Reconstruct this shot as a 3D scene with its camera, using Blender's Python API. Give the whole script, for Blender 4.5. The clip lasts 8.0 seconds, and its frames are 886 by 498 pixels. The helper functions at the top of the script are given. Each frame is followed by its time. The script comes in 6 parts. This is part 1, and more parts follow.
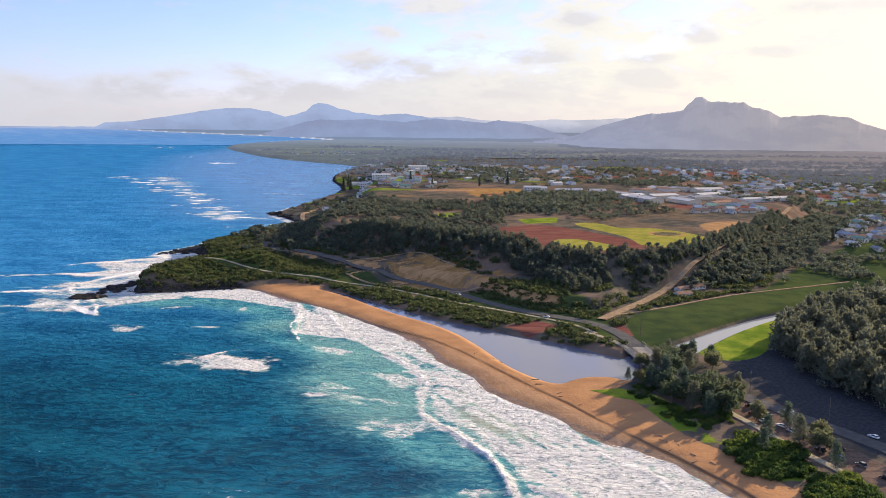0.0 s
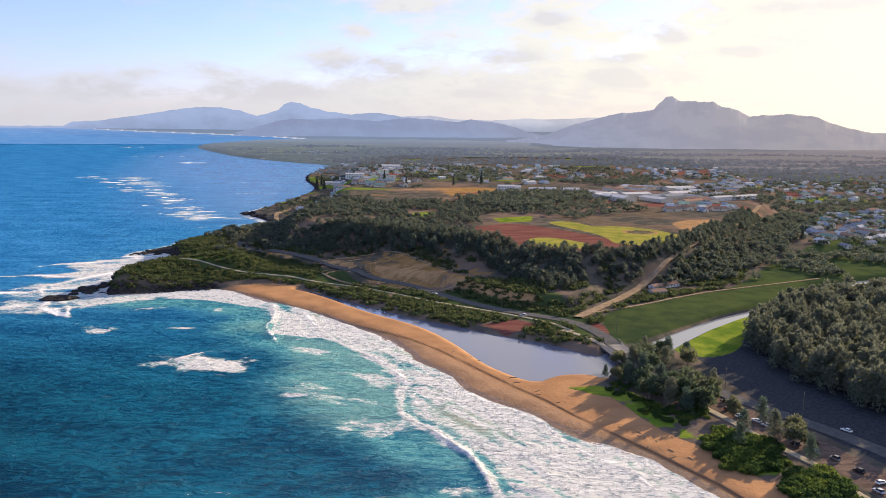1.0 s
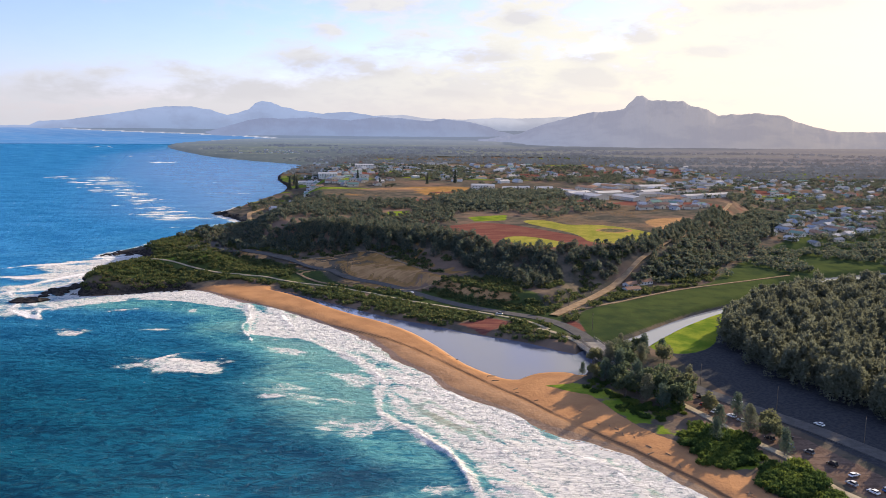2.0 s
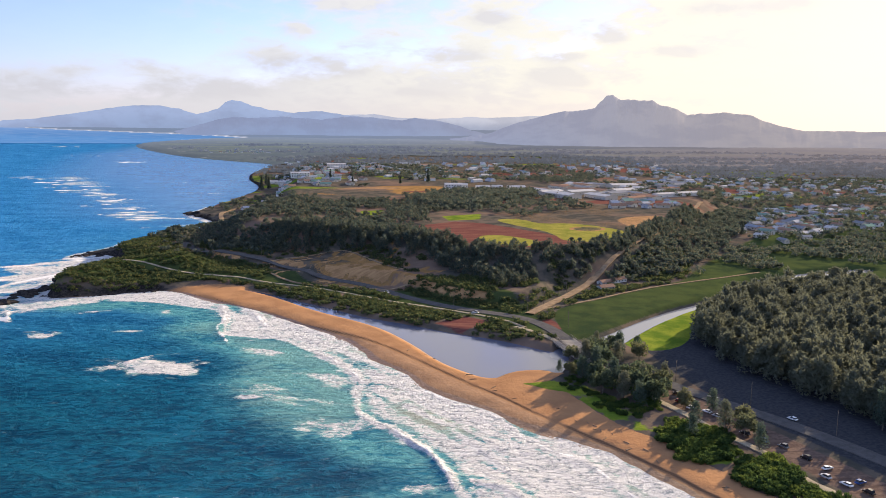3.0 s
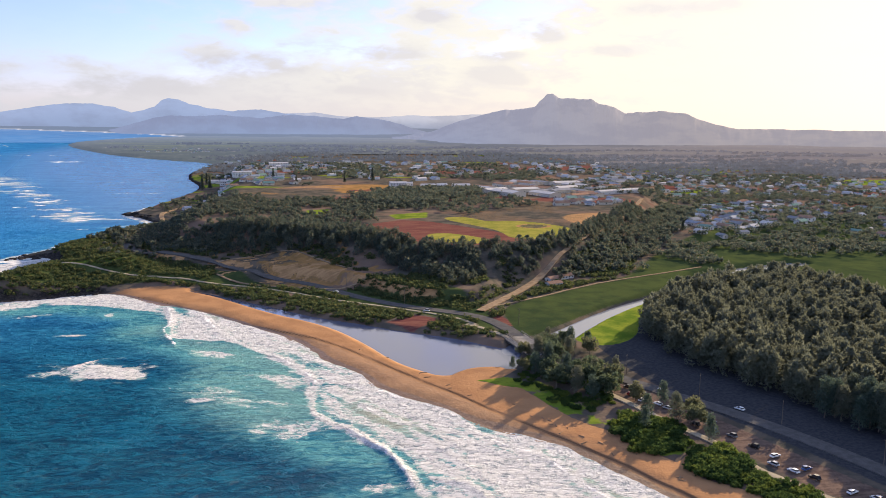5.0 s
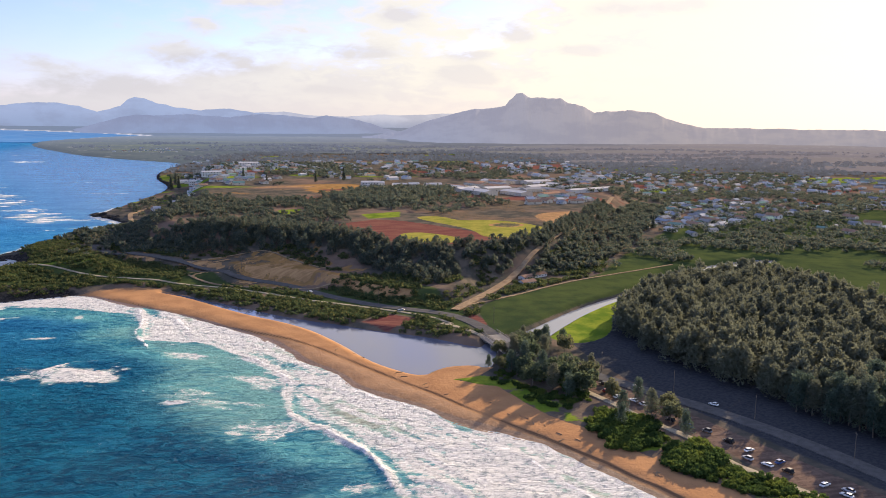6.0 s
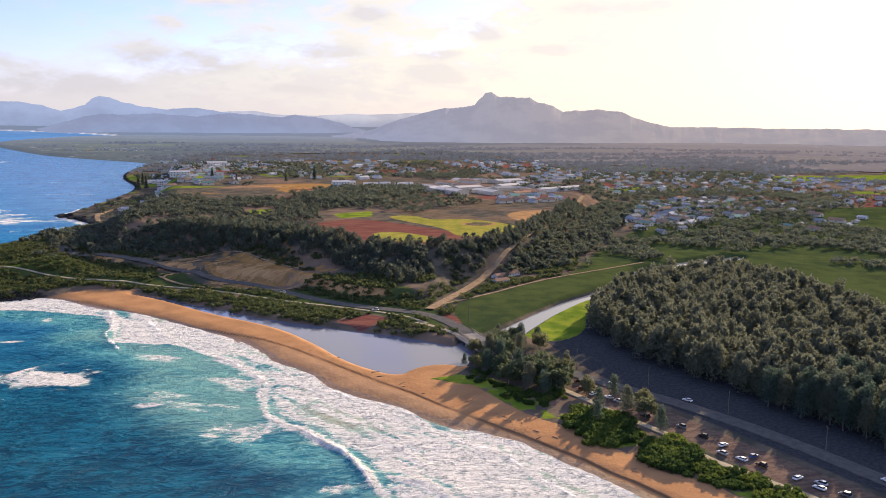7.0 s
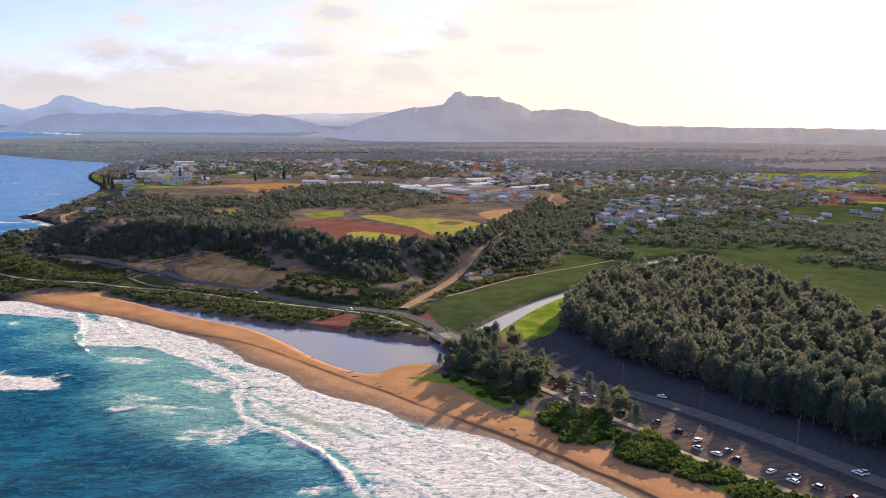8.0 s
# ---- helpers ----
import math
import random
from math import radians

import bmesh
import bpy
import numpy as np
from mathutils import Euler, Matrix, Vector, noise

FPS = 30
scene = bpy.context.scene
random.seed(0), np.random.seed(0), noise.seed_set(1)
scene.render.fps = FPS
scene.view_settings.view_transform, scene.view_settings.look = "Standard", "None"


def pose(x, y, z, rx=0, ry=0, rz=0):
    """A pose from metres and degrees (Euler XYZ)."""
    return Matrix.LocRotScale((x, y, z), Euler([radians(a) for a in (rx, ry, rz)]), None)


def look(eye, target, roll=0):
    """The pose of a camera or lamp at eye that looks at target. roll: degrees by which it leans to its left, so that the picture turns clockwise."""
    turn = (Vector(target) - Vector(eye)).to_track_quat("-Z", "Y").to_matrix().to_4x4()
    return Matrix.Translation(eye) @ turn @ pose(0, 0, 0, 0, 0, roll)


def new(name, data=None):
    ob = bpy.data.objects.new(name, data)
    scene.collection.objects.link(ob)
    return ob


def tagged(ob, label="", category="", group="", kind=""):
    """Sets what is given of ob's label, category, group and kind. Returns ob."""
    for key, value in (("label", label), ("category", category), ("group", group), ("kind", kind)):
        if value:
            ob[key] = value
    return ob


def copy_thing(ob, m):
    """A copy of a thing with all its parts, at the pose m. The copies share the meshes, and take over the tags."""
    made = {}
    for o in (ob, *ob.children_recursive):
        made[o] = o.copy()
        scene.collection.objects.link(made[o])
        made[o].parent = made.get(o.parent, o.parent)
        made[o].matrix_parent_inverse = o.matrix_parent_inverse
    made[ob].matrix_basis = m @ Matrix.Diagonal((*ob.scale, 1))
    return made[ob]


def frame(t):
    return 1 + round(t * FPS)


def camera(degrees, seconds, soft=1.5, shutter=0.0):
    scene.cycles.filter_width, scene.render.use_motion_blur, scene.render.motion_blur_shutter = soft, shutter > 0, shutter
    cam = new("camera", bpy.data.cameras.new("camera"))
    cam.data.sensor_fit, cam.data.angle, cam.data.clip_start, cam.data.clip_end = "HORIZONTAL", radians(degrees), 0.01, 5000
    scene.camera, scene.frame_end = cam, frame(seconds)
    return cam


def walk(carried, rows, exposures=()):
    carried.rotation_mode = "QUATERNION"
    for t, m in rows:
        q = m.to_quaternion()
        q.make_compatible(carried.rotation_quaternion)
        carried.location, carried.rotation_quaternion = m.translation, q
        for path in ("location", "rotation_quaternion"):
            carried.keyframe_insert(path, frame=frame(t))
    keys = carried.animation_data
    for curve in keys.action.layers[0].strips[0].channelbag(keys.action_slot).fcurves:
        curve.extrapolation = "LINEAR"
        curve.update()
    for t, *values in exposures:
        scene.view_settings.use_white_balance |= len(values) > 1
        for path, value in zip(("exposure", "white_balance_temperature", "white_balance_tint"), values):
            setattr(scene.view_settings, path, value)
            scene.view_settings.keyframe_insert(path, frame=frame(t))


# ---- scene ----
# A drone drifts sideways about 130 m above a surf beach, turning slowly inland.
cam = camera(56.37, 8.0, soft=0.9)
PATH = [
    (0, -0.17, 0.04, 130.08, 0.004, -8.441, 0.757),
    (0.5, -1.48, -0.12, 130.06, -0.942, -8.456, 0.750),
    (1, -2.80, -0.25, 130.03, -1.896, -8.471, 0.743),
    (1.5, -4.13, -0.34, 130.01, -2.859, -8.487, 0.736),
    (3, -8.14, -0.40, 129.94, -5.802, -8.532, 0.711),
    (3.5, -9.49, -0.34, 129.91, -6.800, -8.547, 0.701),
    (4, -10.84, -0.25, 129.89, -7.808, -8.562, 0.692),
    (4.5, -12.21, -0.12, 129.87, -8.824, -8.577, 0.681),
    (6, -16.32, 0.48, 129.80, -11.925, -8.623, 0.647),
    (6.5, -17.71, 0.75, 129.78, -12.977, -8.638, 0.635),
    (7, -19.10, 1.06, 129.76, -14.037, -8.653, 0.622),
    (7.5, -20.50, 1.41, 129.74, -15.106, -8.668, 0.609),
    (8, -21.90, 1.79, 129.72, -16.184, -8.683, 0.595),
]
walk(cam, [(t, pose(x, y, z, 90 + pitch, 0, yaw) @ pose(0, 0, 0, 0, 0, roll)) for t, x, y, z, yaw, pitch, roll in PATH],
     [(0.0, 1.30, 6850, 10), (5.0, 1.28, 6900, 11), (8.0, 1.32, 7050, 14)])

# ---------------------------------------------------------------- light
SUN_AZ, SUN_EL = 45.0, 16.0          # degrees clockwise from +y, and above the horizon
sun_way = Vector((math.sin(radians(SUN_AZ)) * math.cos(radians(SUN_EL)), math.cos(radians(SUN_AZ)) * math.cos(radians(SUN_EL)), math.sin(radians(SUN_EL))))
sun_data = bpy.data.lights.new("sun", "SUN")
sun_data.energy, sun_data.angle, sun_data.color = 5.0, radians(0.6), (1.0, 0.82, 0.60)
sun = new("sun", sun_data)
sun.matrix_world = look((0, 0, 400), Vector((0, 0, 400)) - sun_way)


def node(tree, kind, at=None, **values):
    n = tree.nodes.new(kind)
    for key, value in values.items():
        setattr(n, key, value)
    return n


class Tree:
    """Short hand for node trees: every method returns an output socket."""

    def __init__(self, tree):
        self.t = tree

    def put(self, socket, value):
        if hasattr(value, "is_output"):
            self.t.links.new(value, socket)
        else:
            socket.default_value = value

    def math(self, op, a, b=0.0, c=0.0, clamp=False):
        n = self.t.nodes.new("ShaderNodeMath")
        n.operation, n.use_clamp = op, clamp
        for s, v in zip(n.inputs, (a, b, c)):
            self.put(s, v)
        return n.outputs[0]

    def step(self, x, lo, hi):
        n = self.t.nodes.new("ShaderNodeMapRange")
        n.interpolation_type = "SMOOTHSTEP"
        for s, v in zip(n.inputs, (x, lo, hi, 0.0, 1.0)):
            self.put(s, v)
        return n.outputs[0]

    def mix(self, f, a, b, blend="MIX"):
        n = self.t.nodes.new("ShaderNodeMix")
        n.data_type, n.blend_type, n.clamp_factor = "RGBA", blend, True
        for s, v in ((n.inputs[0], f), (n.inputs[6], a), (n.inputs[7], b)):
            self.put(s, (*v, 1.0) if isinstance(v, tuple) and len(v) == 3 else v)
        return n.outputs[2]

    def noise(self, vec, scale, detail=4.0, rough=0.55, warp=0.0):
        n = self.t.nodes.new("ShaderNodeTexNoise")
        self.put(n.inputs["Vector"], vec)
        for key, v in (("Scale", scale), ("Detail", detail), ("Roughness", rough), ("Distortion", warp)):
            self.put(n.inputs[key], v)
        return n.outputs[0]

    def voronoi(self, vec, scale, feature="F1"):
        n = self.t.nodes.new("ShaderNodeTexVoronoi")
        n.feature = feature
        self.put(n.inputs["Vector"], vec)
        self.put(n.inputs["Scale"], scale)
        return n.outputs[0]

    def scaled(self, vec, s, turn=0.0):
        n = self.t.nodes.new("ShaderNodeMapping")
        self.put(n.inputs["Vector"], vec)
        n.inputs["Scale"].default_value = s
        n.inputs["Rotation"].default_value = (0, 0, radians(turn))
        return n.outputs[0]

    def attr(self, name):
        n = self.t.nodes.new("ShaderNodeAttribute")
        n.attribute_name = name
        return n.outputs["Fac"]

    def place(self):
        return self.t.nodes.new("ShaderNodeNewGeometry").outputs["Position"]

    def bump(self, height, strength, distance):
        n = self.t.nodes.new("ShaderNodeBump")
        self.put(n.inputs["Height"], height)
        n.inputs["Strength"].default_value, n.inputs["Distance"].default_value = strength, distance
        return n.outputs[0]


# sky: a clear Nishita sky behind thin broken cloud, bright sunward, brightest opposite
world = bpy.data.worlds.new("world")
scene.world = world
world.use_nodes = True
W = Tree(world.node_tree)
world.node_tree.nodes.clear()
sky = world.node_tree.nodes.new("ShaderNodeTexSky")
sky.sky_type, sky.sun_disc = "NISHITA", False
sky.sun_elevation, sky.sun_rotation = radians(SUN_EL), radians(SUN_AZ)
sky.air_density, sky.dust_density, sky.ozone_density = 1.0, 0.4, 5.0
way = world.node_tree.nodes.new("ShaderNodeTexCoord").outputs["Generated"]
split = world.node_tree.nodes.new("ShaderNodeSeparateXYZ")
W.put(split.inputs[0], way)
dx, dy, dz = split.outputs
dot = world.node_tree.nodes.new("ShaderNodeVectorMath")
dot.operation = "DOT_PRODUCT"
W.put(dot.inputs[0], way)
dot.inputs[1].default_value = sun_way
near_sun = W.math("MAXIMUM", dot.outputs["Value"], 0.0)
az = W.math("MULTIPLY", W.math("ARCTAN2", dx, dy), 57.296)
el = W.math("MULTIPLY", W.math("ARCSINE", dz), 57.296)
chart = world.node_tree.nodes.new("ShaderNodeCombineXYZ")
W.put(chart.inputs[0], W.math("MULTIPLY", az, 0.30))
W.put(chart.inputs[1], W.math("MULTIPLY", el, 0.85))
puffs = W.noise(chart.outputs[0], 0.55, 8.0, 0.55, 0.25)
fluff = W.noise(chart.outputs[0], 1.6, 7.0, 0.6, 0.35)
edge = W.math("ADD", W.math("MULTIPLY", W.math("SUBTRACT", puffs, 0.5), 2.1), W.math("MULTIPLY", W.math("SUBTRACT", fluff, 0.5), 1.1))


def blob(at_az, at_el, wide, high):
    """A soft patch of sky round a bearing and height, in degrees."""
    u = W.math("DIVIDE", W.math("SUBTRACT", az, at_az), wide)
    v = W.math("DIVIDE", W.math("SUBTRACT", el, at_el), high)
    return W.math("EXPONENT", W.math("MULTIPLY", W.math("ADD", W.math("MULTIPLY", u, u), W.math("MULTIPLY", v, v)), -1.0))


# cloud cover grows towards the sun and towards the horizon; open blue high up away from it
cover = W.math("ADD", W.math("MULTIPLY", W.math("ADD", W.step(az, -16.0, 12.0), W.math("MULTIPLY", W.step(az, 14.0, 26.0), 0.7)), 0.62), W.math("MULTIPLY", W.step(el, 5.2, 1.5), 0.62))
cover = W.math("ADD", cover, W.math("MULTIPLY", edge, 0.75))
for patch in ((-18.2, 7.4, 1.8, 0.35), (-1.2, 7.9, 3.0, 0.6), (-4.2, 6.2, 1.2, 0.5), (-6.0, 4.4, 3.0, 0.7)):
    cover = W.math("ADD", cover, W.math("MULTIPLY", blob(*patch), 0.45))
# extra cloud above the view, added for fill light
cover = W.math("ADD", cover, W.math("MULTIPLY", W.step(el, 9.0, 25.0), 0.32))
cloud = W.math("MULTIPLY", W.step(cover, 0.12, 0.75), W.math("SUBTRACT", 0.94, W.math("MULTIPLY", W.step(el, 16.0, 40.0), 0.30)))
grey = 0.0
for patch in ((2.0, 4.95, 4.0, 0.62), (6.1, 4.55, 2.4, 0.4), (15.6, 6.6, 1.7, 0.8), (-2.5, 3.7, 3.0, 0.6), (17.0, 5.9, 1.0, 0.4), (25.1, 7.6, 3.8, 0.55), (21.9, 4.95, 2.6, 0.4), (13.5, 3.2, 2.2, 0.8), (13.3, 4.6, 1.6, 0.35), (4.9, 2.2, 2.8, 0.45), (-5.1, 3.6, 3.0, 0.8), (-9.0, 2.4, 3.0, 0.5), (-16.0, 2.0, 8.0, 0.6), (9.0, 7.2, 1.2, 0.4)):
    grey = W.math("ADD", grey, blob(*patch))
grey = W.math("MULTIPLY", grey, W.math("ADD", 1.0, W.math("MULTIPLY", edge, 1.6)))
grey = W.math("MULTIPLY", W.step(W.math("ADD", grey, W.math("MULTIPLY", edge, 1.0)), 0.05, 1.05), 0.58)
low = W.step(el, 4.0, -0.5)                    # milky air towards the horizon
sunward = W.math("POWER", near_sun, 3.3)
lit = W.mix(sunward, (0.54, 0.56, 0.65), (0.95, 0.88, 0.565))
lit = W.mix(W.step(dot.outputs["Value"], 0.2, -0.7), lit, (1.38, 1.60, 2.02))      # unseen clouds opposite the sun, brightened and blued as fill light
lit = W.mix(W.math("MULTIPLY", W.step(W.math("ADD", W.math("MULTIPLY", puffs, 0.55), W.math("MULTIPLY", fluff, 0.45)), 0.56, 0.40), 0.62), lit, W.mix(sunward, (0.45, 0.46, 0.53), (0.70, 0.65, 0.58)))
lit = W.mix(grey, lit, W.mix(sunward, (0.42, 0.425, 0.48), (0.60, 0.555, 0.53)))
lit = W.mix(W.math("MULTIPLY", W.step(el, 18.0, 45.0), 0.8), lit, (0.66, 0.86, 1.30))      # bluer overhead, out of view, to tint the fill in the shadows
hazy = W.mix(W.math("POWER", near_sun, 3.5), (0.50, 0.525, 0.61), (0.70, 0.645, 0.60))
b_sky = world.node_tree.nodes.new("ShaderNodeBackground")
W.put(b_sky.inputs[0], W.mix(1.0, sky.outputs[0], (1.02, 0.84, 1.12), "MULTIPLY"))
b_sky.inputs[1].default_value = 0.100
b_cloud = world.node_tree.nodes.new("ShaderNodeBackground")
W.put(b_cloud.inputs[0], W.mix(W.math("MULTIPLY", low, 0.8), lit, hazy))
b_cloud.inputs[1].default_value = 0.53
m_sky = world.node_tree.nodes.new("ShaderNodeMixShader")
W.put(m_sky.inputs[0], W.math("MAXIMUM", W.math("ADD", W.math("MULTIPLY", W.step(el, 30.0, 10.0), 0.10), W.math("MULTIPLY", cloud, 0.84)), W.math("MULTIPLY", low, 0.9)))
W.put(m_sky.inputs[1], b_sky.outputs[0])
W.put(m_sky.inputs[2], b_cloud.outputs[0])
out_sky = world.node_tree.nodes.new("ShaderNodeOutputWorld")
W.put(out_sky.inputs[0], m_sky.outputs[0])


# ---------------------------------------------------------------- materials
def material(name):
    m = bpy.data.materials.new(name)
    m.use_nodes = True
    m.node_tree.nodes.clear()
    T = Tree(m.node_tree)
    out = m.node_tree.nodes.new("ShaderNodeOutputMaterial")
    return m, T, out


def surface(T, out, colour, rough=0.9, spec=0.2, normal=None, metal=0.0):
    n = T.t.nodes.new("ShaderNodeBsdfPrincipled")
    T.put(n.inputs["Base Color"], (*colour, 1.0) if isinstance(colour, tuple) else colour)
    T.put(n.inputs["Roughness"], rough)
    T.put(n.inputs["Specular IOR Level"], spec)
    n.inputs["Metallic"].default_value = metal
    if normal is not None:
        T.put(n.inputs["Normal"], normal)
    T.put(out.inputs[0], n.outputs[0])
    return n


def random_socket(T):
    return T.t.nodes.new("ShaderNodeObjectInfo").outputs["Random"]


def island_socket(T):
    return T.t.nodes.new("ShaderNodeNewGeometry").outputs["Random Per Island"]


def plain(name, a, b, scale=0.6, rough=0.8, spec=0.0, vary=False, metal=0.0):
    """Painted or mineral surface: two tones mixed at two scales, with a little relief."""
    m, T, out = material(name)
    p = T.place()
    f = T.math("ADD", T.math("MULTIPLY", T.noise(p, scale, 3.0), 0.6), T.math("MULTIPLY", T.noise(p, scale * 9, 3.0), 0.4))
    colour = T.mix(T.step(f, 0.38, 0.62), a, b)
    if vary:
        colour = T.mix(T.math("MULTIPLY", random_socket(T), 0.55), colour, tuple(v * 0.45 for v in a))
    surface(T, out, colour, rough, spec, T.bump(f, 0.3, 0.04), metal)
    return m


def leaf_material(name, dark, light, gold, glow=0.35, by_object=True):
    m, T, out = material(name)
    p = T.place()
    r = random_socket(T) if by_object else island_socket(T)
    tone = T.math("ADD", T.math("MULTIPLY", T.noise(p, 0.35, 3.0), 0.6), T.math("MULTIPLY", island_socket(T), 0.4))
    colour = T.mix(T.step(tone, 0.3, 0.7), dark, light)
    colour = T.mix(T.math("MULTIPLY", T.step(r, 0.45, 1.0), 0.75), colour, gold)
    a = T.t.nodes.new("ShaderNodeBsdfPrincipled")
    T.put(a.inputs["Base Color"], colour)
    a.inputs["Roughness"].default_value, a.inputs["Specular IOR Level"].default_value = 0.7, 0.0
    b = T.t.nodes.new("ShaderNodeBsdfTranslucent")
    T.put(b.inputs["Color"], colour)
    mixed = T.t.nodes.new("ShaderNodeMixShader")
    mixed.inputs[0].default_value = glow
    T.put(mixed.inputs[1], a.outputs[0])
    T.put(mixed.inputs[2], b.outputs[0])
    T.put(out.inputs[0], mixed.outputs[0])
    return m


def ground_material():
    m, T, out = material("coastal_ground")
    p = T.place()
    big, mid, fine = T.noise(p, 0.012, 4.0), T.noise(p, 0.07, 5.0, 0.6), T.noise(p, 0.6, 4.0, 0.65)
    rows = T.noise(T.scaled(p, (0.03, 0.5, 0.1), 24), 1.0, 3.0)
    scrub = T.mix(T.step(mid, 0.42, 0.62), (0.062, 0.060, 0.050), (0.118, 0.098, 0.076))
    scrub = T.mix(T.math("MULTIPLY", T.step(big, 0.45, 0.65), 0.6), scrub, (0.22, 0.138, 0.098))
    dry = T.mix(T.step(mid, 0.35, 0.65), (0.310, 0.170, 0.066), (0.205, 0.122, 0.048))
    grass = T.mix(T.step(mid, 0.35, 0.65), (0.088, 0.142, 0.020), (0.190, 0.225, 0.032))
    grass = T.mix(T.math("MULTIPLY", T.step(fine, 0.5, 0.7), 0.35), grass, (0.06, 0.09, 0.015))
    dirt = T.mix(T.step(rows, 0.40, 0.60), (0.125, 0.046, 0.040), (0.185, 0.084, 0.062))
    sand = T.mix(T.step(mid, 0.35, 0.65), (0.385, 0.205, 0.100), (0.315, 0.165, 0.082))
    sand = T.mix(T.math("MULTIPLY", T.step(fine, 0.5, 0.75), 0.35), sand, (0.36, 0.200, 0.092))
    rock = T.mix(T.step(fine, 0.4, 0.65), (0.018, 0.017, 0.018), (0.06, 0.052, 0.045))
    straw = T.mix(T.step(T.math("ADD", T.math("MULTIPLY", mid, 0.6), T.math("MULTIPLY", rows, 0.4)), 0.38, 0.62), (0.42, 0.245, 0.115), (0.26, 0.150, 0.072))
    lawn = T.mix(T.step(T.math("ADD", T.math("MULTIPLY", mid, 0.6), T.math("MULTIPLY", fine, 0.4)), 0.38, 0.62), (0.165, 0.175, 0.034), (0.290, 0.250, 0.058))
    edge = T.math("MULTIPLY", T.math("SUBTRACT", fine, 0.5), 0.9)
    colour = scrub
    earth = T.mix(T.step(T.math("ADD", T.math("MULTIPLY", fine, 0.5), T.math("MULTIPLY", rows, 0.5)), 0.40, 0.60), (0.095, 0.066, 0.054), (0.160, 0.112, 0.086))
    pasture = T.mix(T.step(T.math("ADD", T.math("MULTIPLY", big, 0.5), T.math("MULTIPLY", mid, 0.5)), 0.36, 0.62), (0.030, 0.048, 0.022), (0.060, 0.080, 0.028))
    pasture = T.mix(T.math("MULTIPLY", T.step(fine, 0.45, 0.7), 0.45), pasture, (0.050, 0.052, 0.022))
    # needle litter, darkened to carry the grove's shade out to the road
    shaded_litter = T.mix(T.step(fine, 0.35, 0.65), (0.035, 0.038, 0.044), (0.056, 0.057, 0.060))
    for key, tone in (("shaded_litter", shaded_litter), ("dry", dry), ("dirt", dirt), ("pasture", pasture), ("earth", earth), ("straw", straw), ("grass", grass), ("lawn", lawn), ("sand", sand), ("rock", rock)):
        colour = T.mix(T.step(T.math("ADD", T.attr(key), edge), 0.35, 0.65), colour, tone)
    wet = T.step(T.math("ADD", T.attr("wet"), T.math("MULTIPLY", edge, 0.3)), 0.25, 0.75)
    colour = T.mix(wet, colour, (0.19, 0.105, 0.055))
    colour = T.mix(T.math("MULTIPLY", T.step(T.attr("scarp_shade"), 0.15, 0.8), 0.70), colour, (0.085, 0.050, 0.034))       # shade of the little scarp, painted as a dark brown line
    rough = T.math("SUBTRACT", 0.92, T.math("MULTIPLY", wet, 0.45))
    relief = T.math("ADD", T.math("MULTIPLY", mid, 1.2), T.math("MULTIPLY", fine, 0.5))
    surface(T, out, colour, rough, T.math("MULTIPLY", wet, 0.3), T.bump(relief, 0.55, 0.9))
    return m


